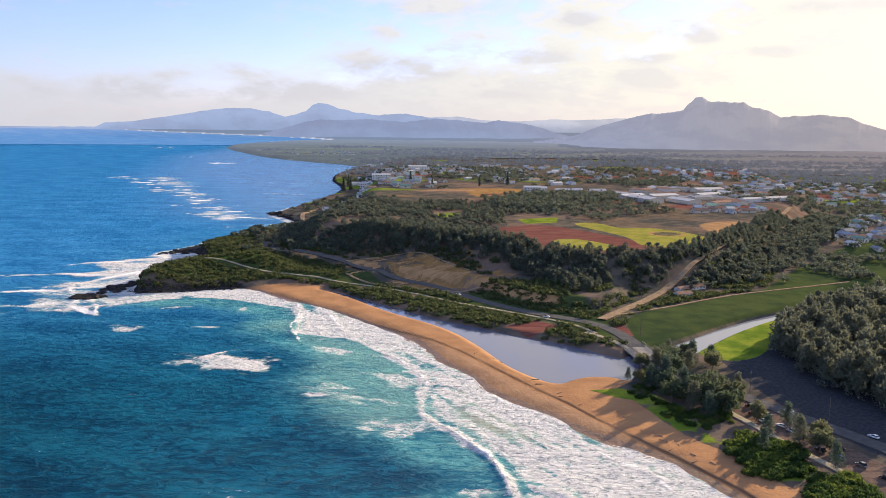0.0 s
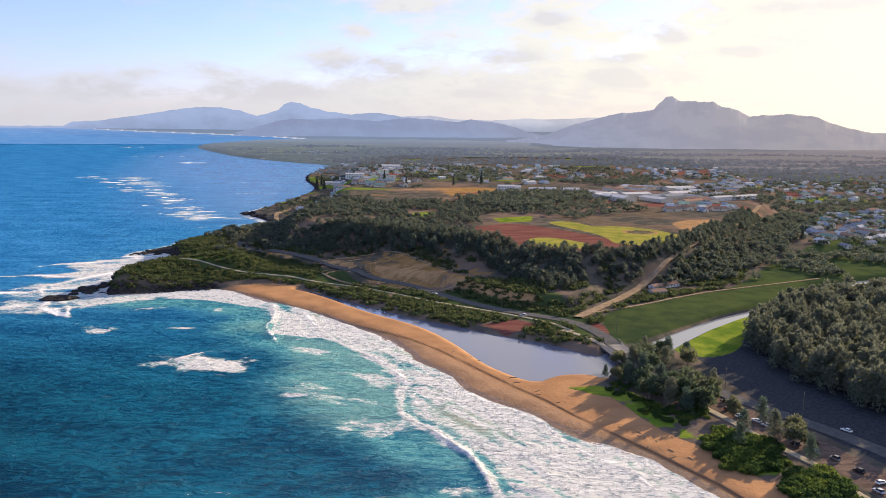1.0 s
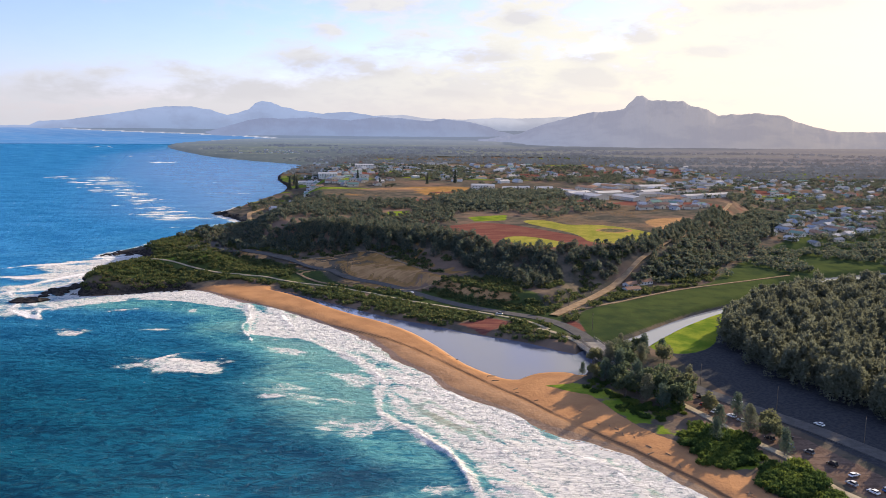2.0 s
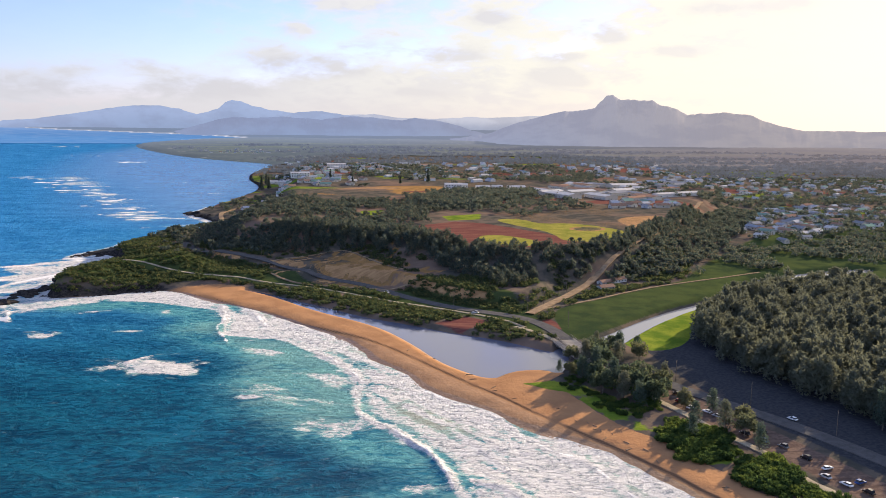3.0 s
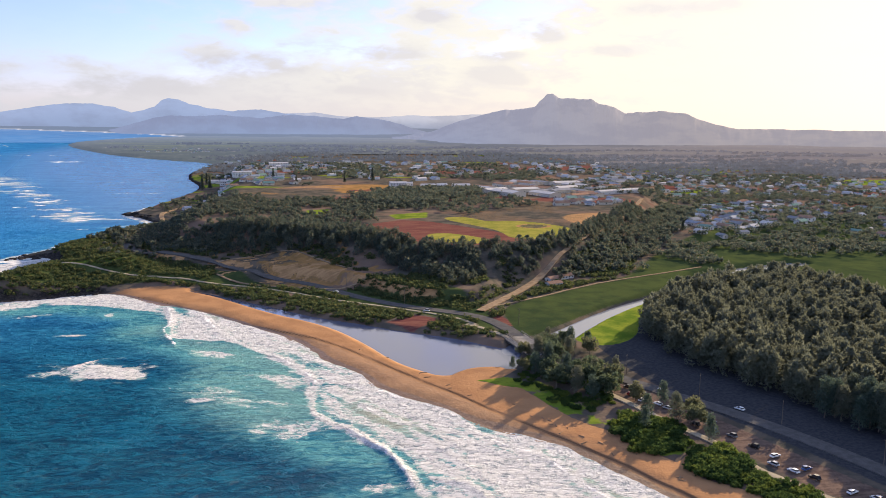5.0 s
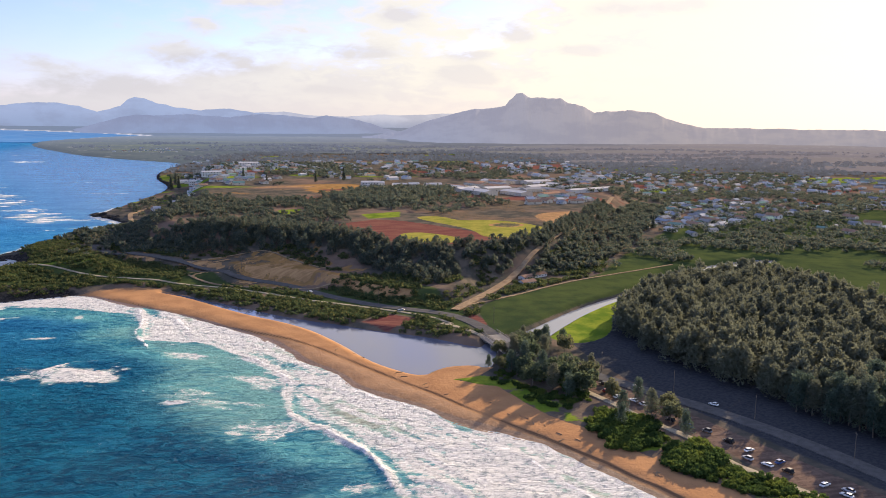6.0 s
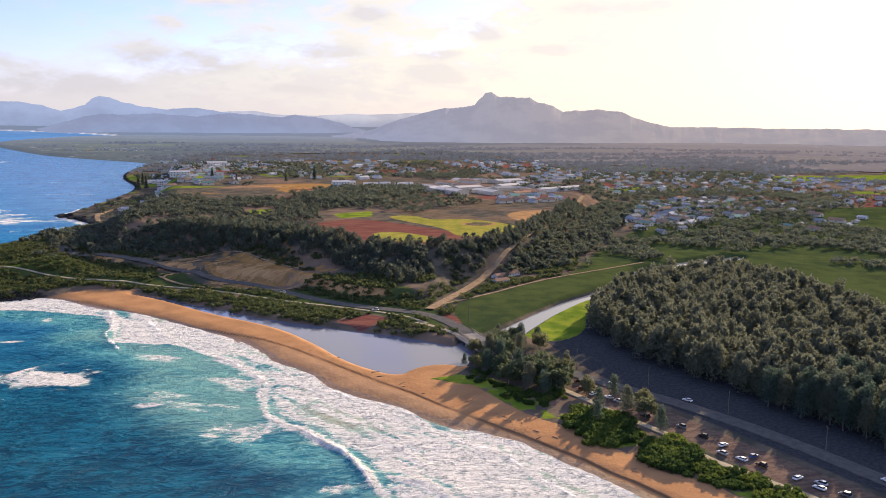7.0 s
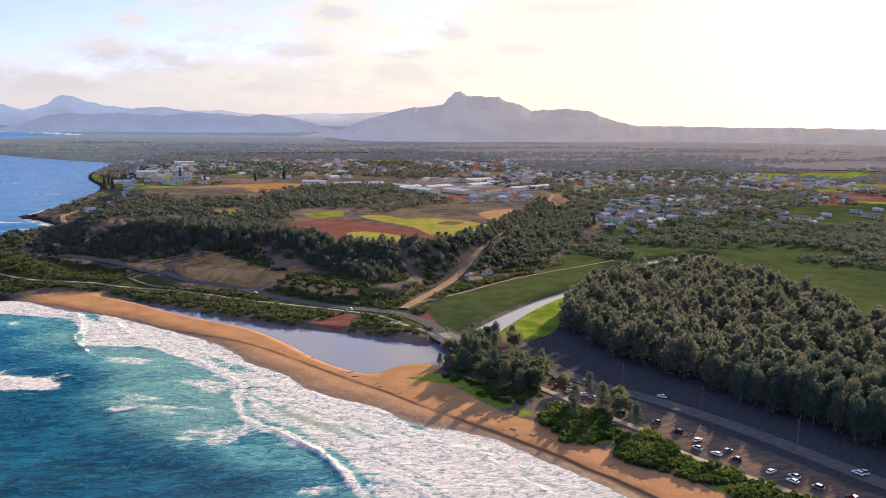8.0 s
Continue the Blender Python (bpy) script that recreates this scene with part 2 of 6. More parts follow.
def sea_material():
    m, T, out = material("sea_water")
    p = T.place()
    long = T.noise(T.scaled(p, (0.016, 0.034, 0.02), 20), 1.0, 5.0, 0.55, 0.4)
    chop = T.noise(T.scaled(p, (0.145, 0.27, 0.1), 28), 1.0, 7.0, 0.68, 0.9)
    fine = T.noise(T.scaled(p, (0.8, 1.1, 0.5), 24), 1.0, 5.0, 0.72)
    lace = T.math("SUBTRACT", 1.0, T.math("MULTIPLY", T.voronoi(T.scaled(p, (0.22, 0.34, 0.2), 30), 1.0, "DISTANCE_TO_EDGE"), 2.2))
    shallow = T.math("ADD", T.attr("shallow"), T.math("MULTIPLY", T.math("SUBTRACT", long, 0.5), 0.6))
    swells = T.math("ADD", T.math("MULTIPLY", chop, 0.66), T.math("MULTIPLY", long, 0.34))
    deep = T.mix(T.step(swells, 0.41, 0.60), (0.001, 0.042, 0.088), (0.004, 0.104, 0.180))
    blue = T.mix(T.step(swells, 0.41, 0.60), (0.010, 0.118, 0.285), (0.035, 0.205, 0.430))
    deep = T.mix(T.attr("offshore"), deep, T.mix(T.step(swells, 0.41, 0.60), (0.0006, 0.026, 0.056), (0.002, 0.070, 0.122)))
    # deep-water blue, with the mirrored sky painted in farther out
    deep = T.mix(T.attr("sky_tinted_sea"), deep, blue)
    teal = T.mix(T.step(swells, 0.41, 0.60), (0.010, 0.118, 0.190), (0.090, 0.280, 0.295))
    colour = T.mix(T.step(shallow, 0.1, 0.9), deep, teal)
    silt = T.mix(T.step(T.attr("silt"), 0.2, 0.9), colour, (0.36, 0.35, 0.27))
    froth = T.noise(T.scaled(p, (0.21, 0.24, 0.2), 70), 1.0, 7.0, 0.66, 1.0)
    broken = T.math("ADD", T.math("ADD", T.math("MULTIPLY", T.math("SUBTRACT", chop, 0.5), 0.6), T.math("MULTIPLY", T.math("SUBTRACT", froth, 0.5), 1.3)), T.math("ADD", T.math("MULTIPLY", T.math("SUBTRACT", fine, 0.5), 0.9), T.math("MULTIPLY", T.math("SUBTRACT", lace, 0.6), 0.30)))
    foam = T.step(T.math("ADD", T.attr("foam"), T.math("MULTIPLY", broken, 0.80)), 0.40, 0.66)
    wisps = T.noise(T.scaled(p, (0.06, 0.20, 0.1), 62), 1.0, 6.0, 0.62, 1.6)
    veil = T.math("MULTIPLY", T.step(T.math("ADD", T.attr("foam"), T.math("MULTIPLY", T.math("SUBTRACT", wisps, 0.5), 1.5)), 0.22, 0.66), 0.62)
    milk = T.math("MULTIPLY", T.step(T.math("ADD", T.attr("milky"), T.math("MULTIPLY", T.math("SUBTRACT", wisps, 0.5), 2.4)), 0.35, 1.25), 0.55)
    silt = T.mix(veil, T.mix(milk, silt, (0.155, 0.300, 0.270)), (0.30, 0.45, 0.40))
    caps = T.math("MULTIPLY", T.step(T.math("ADD", chop, T.math("MULTIPLY", T.math("SUBTRACT", long, 0.5), 0.6)), 0.715, 0.765), 0.6)
    foam = T.math("MAXIMUM", foam, caps)
    swash = T.noise(T.scaled(p, (0.34, 0.46, 0.5), -32), 1.0, 6.0, 0.75, 0.6)
    white = T.mix(T.step(T.math("ADD", T.math("MULTIPLY", froth, 0.45), T.math("MULTIPLY", swash, 0.55)), 0.38, 0.53), (0.20, 0.23, 0.245), (0.57, 0.56, 0.54))
    white = T.mix(T.step(T.attr("crest"), 0.2, 0.6), white, (0.76, 0.745, 0.715))
    height = T.math("ADD", T.math("MULTIPLY", long, 2.0), T.math("ADD", T.math("MULTIPLY", chop, 1.3), T.math("MULTIPLY", fine, 0.22)))
    relief = T.bump(height, 0.9, 1.7)
    body = T.t.nodes.new("ShaderNodeBsdfDiffuse")
    T.put(body.inputs["Color"], T.mix(foam, silt, white))
    T.put(body.inputs["Normal"], relief)
    sheen = T.t.nodes.new("ShaderNodeBsdfGlossy")
    T.put(sheen.inputs["Roughness"], T.math("SUBTRACT", 0.34, T.math("MULTIPLY", T.attr("calm"), 0.16)))
    T.put(sheen.inputs["Normal"], relief)
    mixed = T.t.nodes.new("ShaderNodeMixShader")
    T.put(mixed.inputs[0], T.math("MULTIPLY", T.math("ADD", 0.012, T.math("MULTIPLY", T.attr("calm"), 0.42)), T.math("SUBTRACT", 1.0, foam)))
    T.put(mixed.inputs[1], body.outputs[0])
    T.put(mixed.inputs[2], sheen.outputs[0])
    T.put(out.inputs[0], mixed.outputs[0])
    return m


def still_water_material(name, tone):
    m, T, out = material(name)
    p = T.place()
    surface(T, out, tone, 0.07, 0.5, T.bump(T.noise(T.scaled(p, (0.3, 0.9, 0.3), 30), 1.0, 4.0), 0.08, 0.15))
    return m


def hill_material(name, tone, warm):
    """Hills kilometres off: the lit air before them is put in as pale tones and a faint glow."""
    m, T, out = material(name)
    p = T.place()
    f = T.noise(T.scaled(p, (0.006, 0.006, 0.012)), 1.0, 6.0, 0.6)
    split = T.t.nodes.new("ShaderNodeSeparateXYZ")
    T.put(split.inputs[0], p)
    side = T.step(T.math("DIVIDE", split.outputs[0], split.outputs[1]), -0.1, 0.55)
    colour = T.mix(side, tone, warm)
    # lower slopes painted a deeper haze tone
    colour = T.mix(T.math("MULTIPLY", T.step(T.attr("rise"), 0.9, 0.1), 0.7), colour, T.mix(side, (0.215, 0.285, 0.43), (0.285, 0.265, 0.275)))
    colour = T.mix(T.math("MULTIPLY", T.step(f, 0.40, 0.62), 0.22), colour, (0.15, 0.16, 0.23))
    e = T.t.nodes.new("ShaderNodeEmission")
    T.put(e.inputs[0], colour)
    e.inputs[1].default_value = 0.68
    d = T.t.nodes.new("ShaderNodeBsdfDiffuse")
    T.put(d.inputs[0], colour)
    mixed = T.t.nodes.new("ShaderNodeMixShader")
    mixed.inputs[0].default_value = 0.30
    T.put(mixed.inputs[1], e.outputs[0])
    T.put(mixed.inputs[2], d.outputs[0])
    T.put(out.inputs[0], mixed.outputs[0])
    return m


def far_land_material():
    """The plain kilometres off: the lit air before it is painted into its tones and glow."""
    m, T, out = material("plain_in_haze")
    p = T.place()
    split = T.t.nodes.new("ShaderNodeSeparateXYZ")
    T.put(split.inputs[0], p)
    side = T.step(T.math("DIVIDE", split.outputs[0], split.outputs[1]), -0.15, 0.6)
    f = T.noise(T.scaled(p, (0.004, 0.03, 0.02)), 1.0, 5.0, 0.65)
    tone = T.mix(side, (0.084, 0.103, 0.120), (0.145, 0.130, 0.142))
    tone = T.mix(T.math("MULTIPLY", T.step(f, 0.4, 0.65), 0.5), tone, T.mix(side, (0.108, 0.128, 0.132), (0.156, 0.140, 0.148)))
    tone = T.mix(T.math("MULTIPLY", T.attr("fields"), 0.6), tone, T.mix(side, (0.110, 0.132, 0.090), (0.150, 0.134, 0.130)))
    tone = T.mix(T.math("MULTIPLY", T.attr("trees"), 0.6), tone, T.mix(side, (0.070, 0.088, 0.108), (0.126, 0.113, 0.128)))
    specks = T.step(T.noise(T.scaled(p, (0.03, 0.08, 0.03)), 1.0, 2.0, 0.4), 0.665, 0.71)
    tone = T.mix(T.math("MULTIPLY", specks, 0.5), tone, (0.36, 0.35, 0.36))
    # haze laid over the plain's own colours, stronger with distance
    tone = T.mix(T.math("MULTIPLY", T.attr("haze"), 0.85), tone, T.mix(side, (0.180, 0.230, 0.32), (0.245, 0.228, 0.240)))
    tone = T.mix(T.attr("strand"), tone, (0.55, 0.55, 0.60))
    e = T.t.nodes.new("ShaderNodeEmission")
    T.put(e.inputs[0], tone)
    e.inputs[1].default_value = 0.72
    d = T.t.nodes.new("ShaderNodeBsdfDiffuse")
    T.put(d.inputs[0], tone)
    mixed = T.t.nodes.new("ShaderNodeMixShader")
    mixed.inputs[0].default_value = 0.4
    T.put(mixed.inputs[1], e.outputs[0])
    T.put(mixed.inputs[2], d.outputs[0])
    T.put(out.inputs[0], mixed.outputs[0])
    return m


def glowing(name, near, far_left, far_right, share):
    """Distance with its haze painted in: the tone pales with the haze attribute, warms towards the sun's side and
    partly glows.
    """
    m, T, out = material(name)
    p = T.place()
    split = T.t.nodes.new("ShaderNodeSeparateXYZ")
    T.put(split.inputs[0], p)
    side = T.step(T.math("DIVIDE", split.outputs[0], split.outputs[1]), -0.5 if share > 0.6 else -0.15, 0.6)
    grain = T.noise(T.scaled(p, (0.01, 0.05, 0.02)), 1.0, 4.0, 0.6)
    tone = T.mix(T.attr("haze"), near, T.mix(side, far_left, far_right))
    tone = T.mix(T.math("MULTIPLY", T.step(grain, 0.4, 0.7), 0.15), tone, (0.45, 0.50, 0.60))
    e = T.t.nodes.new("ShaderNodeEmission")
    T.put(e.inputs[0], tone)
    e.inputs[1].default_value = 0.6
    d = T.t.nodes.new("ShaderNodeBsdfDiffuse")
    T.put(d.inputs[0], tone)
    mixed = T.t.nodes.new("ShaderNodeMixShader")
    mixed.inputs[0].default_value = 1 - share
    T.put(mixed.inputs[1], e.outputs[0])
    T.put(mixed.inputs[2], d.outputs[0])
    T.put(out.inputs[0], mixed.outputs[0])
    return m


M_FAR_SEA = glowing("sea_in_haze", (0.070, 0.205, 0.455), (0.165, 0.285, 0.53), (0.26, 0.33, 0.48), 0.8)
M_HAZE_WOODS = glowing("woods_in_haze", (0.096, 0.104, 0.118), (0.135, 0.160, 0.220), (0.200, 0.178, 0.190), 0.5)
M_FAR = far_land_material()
M_GROUND, M_SEA = ground_material(), sea_material()
M_LAGOON = still_water_material("lagoon_water", (0.125, 0.133, 0.180))
M_RIVER = still_water_material("river_water", (0.170, 0.178, 0.215))
M_IRON = leaf_material("ironwood_needles", (0.058, 0.088, 0.070), (0.102, 0.136, 0.102), (0.155, 0.155, 0.106), 0.43)
M_BUSH = leaf_material("beach_shrub_leaves", (0.034, 0.062, 0.024), (0.066, 0.104, 0.030), (0.130, 0.165, 0.036), 0.45)
M_WOODS = leaf_material("far_woods_leaves", (0.054, 0.080, 0.070), (0.098, 0.120, 0.094), (0.172, 0.154, 0.100), 0.46, by_object=False)
M_BEACH_TREE = leaf_material("shade_tree_leaves", (0.055, 0.078, 0.052), (0.100, 0.125, 0.072), (0.165, 0.160, 0.085), 0.48)
M_BARK = plain("grey_bark", (0.10, 0.080, 0.062), (0.17, 0.14, 0.11), 2.0, 0.95, 0.1)
M_ROAD = plain("asphalt", (0.080, 0.077, 0.075), (0.110, 0.105, 0.100), 0.3, 0.9)
M_PATH = plain("concrete_path", (0.36, 0.31, 0.22), (0.26, 0.22, 0.16), 0.25, 0.85)
M_TRACK = plain("dirt_track", (0.30, 0.22, 0.14), (0.20, 0.14, 0.09), 0.25, 0.95)
M_ROCK = plain("lava_rock", (0.018, 0.017, 0.018), (0.055, 0.050, 0.046), 0.5, 0.9)

# ---------------------------------------------------------------- the lie of the land
CENTRE = np.array([-11.0, 0.0, 130.0])
NEAR, DEPTH = 2500.0, 2300.0


def fold(p):
    """Draws what lies past 2.5 km in towards it along its line of sight, so that the horizon stays inside 5 km."""
    p = np.asarray(p, float)
    away = np.hypot(p[..., 0] - CENTRE[0], p[..., 1] - CENTRE[1])
    s = np.where(away > NEAR, (NEAR + DEPTH * (1 - np.exp(-np.maximum(away - NEAR, 0) / DEPTH))) / np.maximum(away, 1), 1.0)
    return CENTRE + (p - CENTRE) * s[..., None]


def smooth(a, lo, hi):
    u = np.clip((a - lo) / (hi - lo), 0, 1)
    return u * u * (3 - 2 * u)


def rounded(points, closed=True, times=2):
    """Cuts the corners of a line of points."""
    p = np.array(points, float)
    for _ in range(times):
        q = np.roll(p, -1, 0) if closed else p[1:]
        a = p if closed else p[:-1]
        cut = np.stack([0.75 * a + 0.25 * q, 0.25 * a + 0.75 * q], 1).reshape(-1, 2)
        p = cut if closed else np.vstack([p[:1], cut, p[-1:]])
    return p


def distance(x, y, line, closed=False):
    """How far points lie from a line; with a closed line, positive inside and negative outside."""
    x, y = np.asarray(x, float), np.asarray(y, float)
    best = np.full(x.shape, 1e18)
    inside = np.zeros(x.shape, bool)
    a = np.asarray(line, float)
    b = np.roll(a, -1, 0) if closed else a[1:]
    for (ax, ay), (bx, by) in zip(a, b):
        vx, vy = bx - ax, by - ay
        u = np.clip(((x - ax) * vx + (y - ay) * vy) / (vx * vx + vy * vy + 1e-9), 0, 1)
        best = np.minimum(best, (x - ax - u * vx) ** 2 + (y - ay - u * vy) ** 2)
        if closed and ay != by:
            inside ^= ((ay > y) != (by > y)) & (x < vx * (y - ay) / vy + ax)
    best = np.sqrt(best)
    return np.where(inside, best, -best) if closed else best


def lattice(ix, iy, seed):
    n = (ix.astype(np.int64) * 374761393 + iy.astype(np.int64) * 668265263 + seed * 144665) & 0x7FFFFFFF
    n = ((n ^ (n >> 13)) * 1274126177) & 0x7FFFFFFF
    return ((n ^ (n >> 16)) & 0xFFFF) / 65535.0


def fbm(x, y, size, octaves=4, seed=0):
    """Smooth noise from -1 to 1 with hills about size metres apart."""
    total, amp, norm = 0.0, 1.0, 0.0
    for o in range(octaves):
        u, v = np.asarray(x) / size, np.asarray(y) / size
        iu, iv = np.floor(u), np.floor(v)
        fu, fv = u - iu, v - iv
        fu, fv = fu * fu * (3 - 2 * fu), fv * fv * (3 - 2 * fv)
        c = [lattice(iu + a, iv + b, seed + o) for a, b in ((0, 0), (1, 0), (0, 1), (1, 1))]
        total = total + amp * ((c[0] * (1 - fu) + c[1] * fu) * (1 - fv) + (c[2] * (1 - fu) + c[3] * fu) * fv)
        norm, amp, size = norm + amp, amp * 0.5, size * 0.5
    return 2 * total / norm - 1


BEACH = [(900, -1500), (420, -500), (250, -60), (180, 80), (140, 185), (116, 246), (107, 270), (100, 287), (92, 306), (84, 316), (71, 329), (56, 346), (48, 362), (35, 376), (25, 390), (16, 414), (5, 432), (-2, 448), (-10, 472), (-20, 492),
         (-42, 523), (-62, 549), (-78, 570), (-103, 592), (-124, 612), (-145, 638), (-162, 647)]
SCARP = [(-144, 634), (-126, 624), (-106, 601), (-83, 575), (-66, 557), (-50, 536), (-27, 512), (-6, 490), (10, 466), (24, 440), (37, 415), (49, 393), (60, 375), (69, 356), (78, 340), (87, 325), (94, 314), (102, 298), (109, 284), (114, 271), (120, 258), (146, 190), (190, 84), (260, -56), (430, -498)]
SCARP_SEAWARD = SCARP + [(-700, -498), (-700, 634)]
POINT = [(-181, 640), (-211, 626), (-234, 622), (-244, 634), (-248, 668), (-242, 702), (-228, 731), (-219, 757), (-232, 782), (-245, 817), (-257, 829), (-272, 824), (-285, 812), (-276, 838), (-260, 862), (-250, 910), (-243, 958), (-219, 1001), (-199, 1036), (-183, 1062),
         (-205, 1115), (-234, 1170), (-249, 1192), (-244, 1232), (-236, 1319), (-214, 1478), (-206, 1696), (-256, 1900), (-272, 2000), (-288, 2174), (-279, 2465), (-258, 2600)]
FAR_COAST = [(-300, 2720), (-443, 2880), (-670, 3215), (-865, 3673), (-1111, 4290), (-1290, 5000), (-1250, 5800), (-1180, 6700), (-900, 7000), (-1100, 7600), (-1723, 8867), (-2648, 10106), (-3873, 11747),
             (-6549, 16210), (-7500, 30000), (60000, 30000), (60000, -1500)]
LAND = np.vstack([rounded(BEACH + POINT + FAR_COAST[:-4], False, 2), FAR_COAST[-4:]])
LAGOON = rounded([(-101, 648), (-76, 626), (-37, 568), (3, 525), (23, 481), (36, 440), (51, 416), (60, 407), (67, 416), (76, 421), (92, 420), (97, 412), (106, 432), (112, 452), (98, 460), (80, 482), (62, 495), (42, 509), (25, 526), (-1, 545), (-17, 562), (-34, 583), (-61, 611), (-82, 636)])
RIVER = rounded([(100, 440), (112, 456), (128, 462), (143, 462), (160, 485), (185, 514), (217, 546), (250, 574), (284, 604), (306, 632), (335, 659), (390, 672), (470, 705), (465, 730), (385, 700), (341, 677), (311, 656), (291, 625), (252, 586), (211, 557), (178, 527), (144, 490), (122, 472), (104, 462)])
PLATEAU = rounded([(-110, 1130), (-125, 1010), (-135, 930), (-120, 870), (-70, 818), (-5, 772), (70, 715), (130, 668), (190, 690), (250, 765), (330, 880), (400, 1000), (500, 1180), (620, 1420), (700, 1900), (800, 2600), (-150, 2600), (-130, 1900), (-110, 1500), (-110, 1300)])
BENCH = rounded([(-160, 800), (-120, 745), (-40, 700), (25, 655), (60, 590), (104, 570), (126, 600), (150, 650), (120, 720), (0, 800)])
RED_DIRT = [(50, 768), (50, 822), (90, 850), (118, 838), (142, 812), (168, 768), (190, 712), (150, 690), (120, 682), (84, 715)]
GREEN_A = rounded([(98, 752), (119, 766), (141, 741), (153, 714), (144, 694), (121, 689), (104, 714)])
GREEN_B = rounded([(136, 852), (139, 872), (165, 872), (178, 838), (206, 846), (232, 828), (248, 794), (254, 768), (226, 727), (197, 709), (173, 722), (176, 763), (164, 806)])
INFIELD = rounded([(196, 802), (222, 822), (240, 800), (213, 780)])
ORANGE_FIELD = rounded([(262, 812), (270, 893), (344, 922), (318, 850), (290, 790)])
BENCH_FIELD = rounded([(-90, 712), (-69, 741), (-24, 754), (4, 708), (32, 662), (36, 637), (12, 622), (-13, 635), (-49, 650), (-82, 683)])
MEADOW = rounded([(118, 470), (144, 494), (178, 529), (211, 559), (252, 588), (291, 628), (341, 682), (346, 700), (277, 655), (214, 625), (150, 573), (122, 545), (118, 500)])
BRIGHT = rounded([(143, 459), (160, 440), (187, 460), (207, 506), (242, 560), (218, 545), (188, 511), (163, 482)])
WEST_FIELDS = rounded([(420, 640), (470, 600), (560, 560), (760, 500), (700, 380), (470, 330), (405, 420), (402, 500), (408, 580)])
FOREST = rounded([(190, 430), (190, 462), (203, 487), (222, 515), (257, 555), (302, 585), (350, 611), (392, 597), (398, 520), (372, 420), (372, 330), (400, 200), (250, 180), (230, 258), (216, 308), (202, 350), (192, 400)])
GOLD = rounded([(-75, 1200), (-31, 1185), (78, 1140), (124, 1238), (146, 1380), (3, 1352), (-67, 1300)])
LAGOON_SHORE = [(-37, 572), (3, 530), (25, 485), (40, 442), (54, 420), (64, 412), (74, 426), (90, 426), (99, 408), (86, 396)]
CAR_PARK = rounded([(128, 384), (146, 374), (160, 345), (172, 302), (184, 262), (196, 225), (215, 175), (198, 172), (178, 225), (167, 252), (160, 275), (158, 293), (151, 312), (141, 346)])
HUMP = [(-236, 645), (-226, 665), (-212, 698), (-190, 706), (-165, 716)]
SEA_CLIFF = [(-222, 792), (-216, 840), (-200, 890)]
BACK_EDGE = [(72, 393), (92, 378), (98, 350), (108, 326), (118, 312), (122, 300), (128, 283), (136, 290), (130, 268), (142, 254), (150, 236), (168, 190), (205, 90), (280, -60), (450, -500)]
HIGHWAY = rounded([(-150, 1085), (-182, 1010), (-202, 930), (-190, 850), (-156, 795), (-94, 732), (-44, 685), (-6, 652), (28, 596), (64, 556), (98, 532), (113, 500), (118, 442), (135, 402), (157, 362), (178, 325), (193, 290), (206, 240), (225, 160), (260, 40), (400, -300)], False)


def height(x, y, coast=None):
    """The height of the ground."""
    x, y = np.asarray(x, float), np.asarray(y, float)
    inland = distance(x, y, LAND, True) if coast is None else coast
    rocky = smooth(y - 0.35 * x, 690, 715)
    inland = inland + (1 - rocky) * (1 - smooth(np.abs(inland), 8, 40)) * (1.6 * fbm(x, y, 26, 2, 9) + 1.2 * fbm(x, y, 9, 2, 10))
    step_up = smooth(-distance(x, y, SCARP_SEAWARD, True), -0.7, 0.7)
    beach = 1.7 * smooth(inland, -4, 14) + 0.4 * step_up * smooth(inland, 0, 4) + 0.5 * smooth(inland, 15, 40) - 0.35
    shore = np.where(inland < 0, np.maximum(inland * 0.05, -6) - 0.35 * smooth(-inland, 0, 6), beach)
    cliff = (4.5 + 2.0 * fbm(x, y, 30, 3, 5)) * smooth(inland, -1, 9) - 0.8 + 2.5 * smooth(inland, 5, 40)
    z = shore * (1 - rocky) + np.where(inland < -2, np.maximum(inland * 0.2, -6), cliff) * rocky
    z = z + smooth(inland, 30, 120) * (1.2 + 1.0 * fbm(x, y, 60, 3, 1)) + smooth(inland, 60, 400) * fbm(x, y, 240, 3, 2) * 1.5
    hump = 11.0 * np.exp(-(distance(x, y, HUMP) / 23.0) ** 2) * smooth(inland, -1, 12) + 8.0 * np.exp(-(distance(x, y, SEA_CLIFF) / 26.0) ** 2) * smooth(inland, 0, 7)
    z = z + hump
    bench = smooth(distance(x, y, BENCH, True), -9, 3)
    z = np.maximum(z, z * (1 - bench) + bench * (11.5 + 1.2 * fbm(x, y, 26, 3, 3)))
    top = smooth(distance(x, y, PLATEAU, True) + 9 * fbm(x, y, 70, 3, 6), -50, 6)
    away = np.hypot(x, y)
    z = z * (1 - top) + top * (28 + 3.0 * fbm(x, y, 220, 3, 4) + 0.004 * (away - 700))
    z = z + smooth(away, 1500, 5000) * smooth(inland, 60, 600) * (6 + 14 * fbm(x, y, 1500, 4, 8)) - 26 * smooth(away, 2600, 5000) * top
    wet = np.maximum(smooth(distance(x, y, LAGOON, True), -7, 4), smooth(distance(x, y, RIVER, True), -6, 3))
    return z * (1 - wet) + wet * np.minimum(z, -0.9)


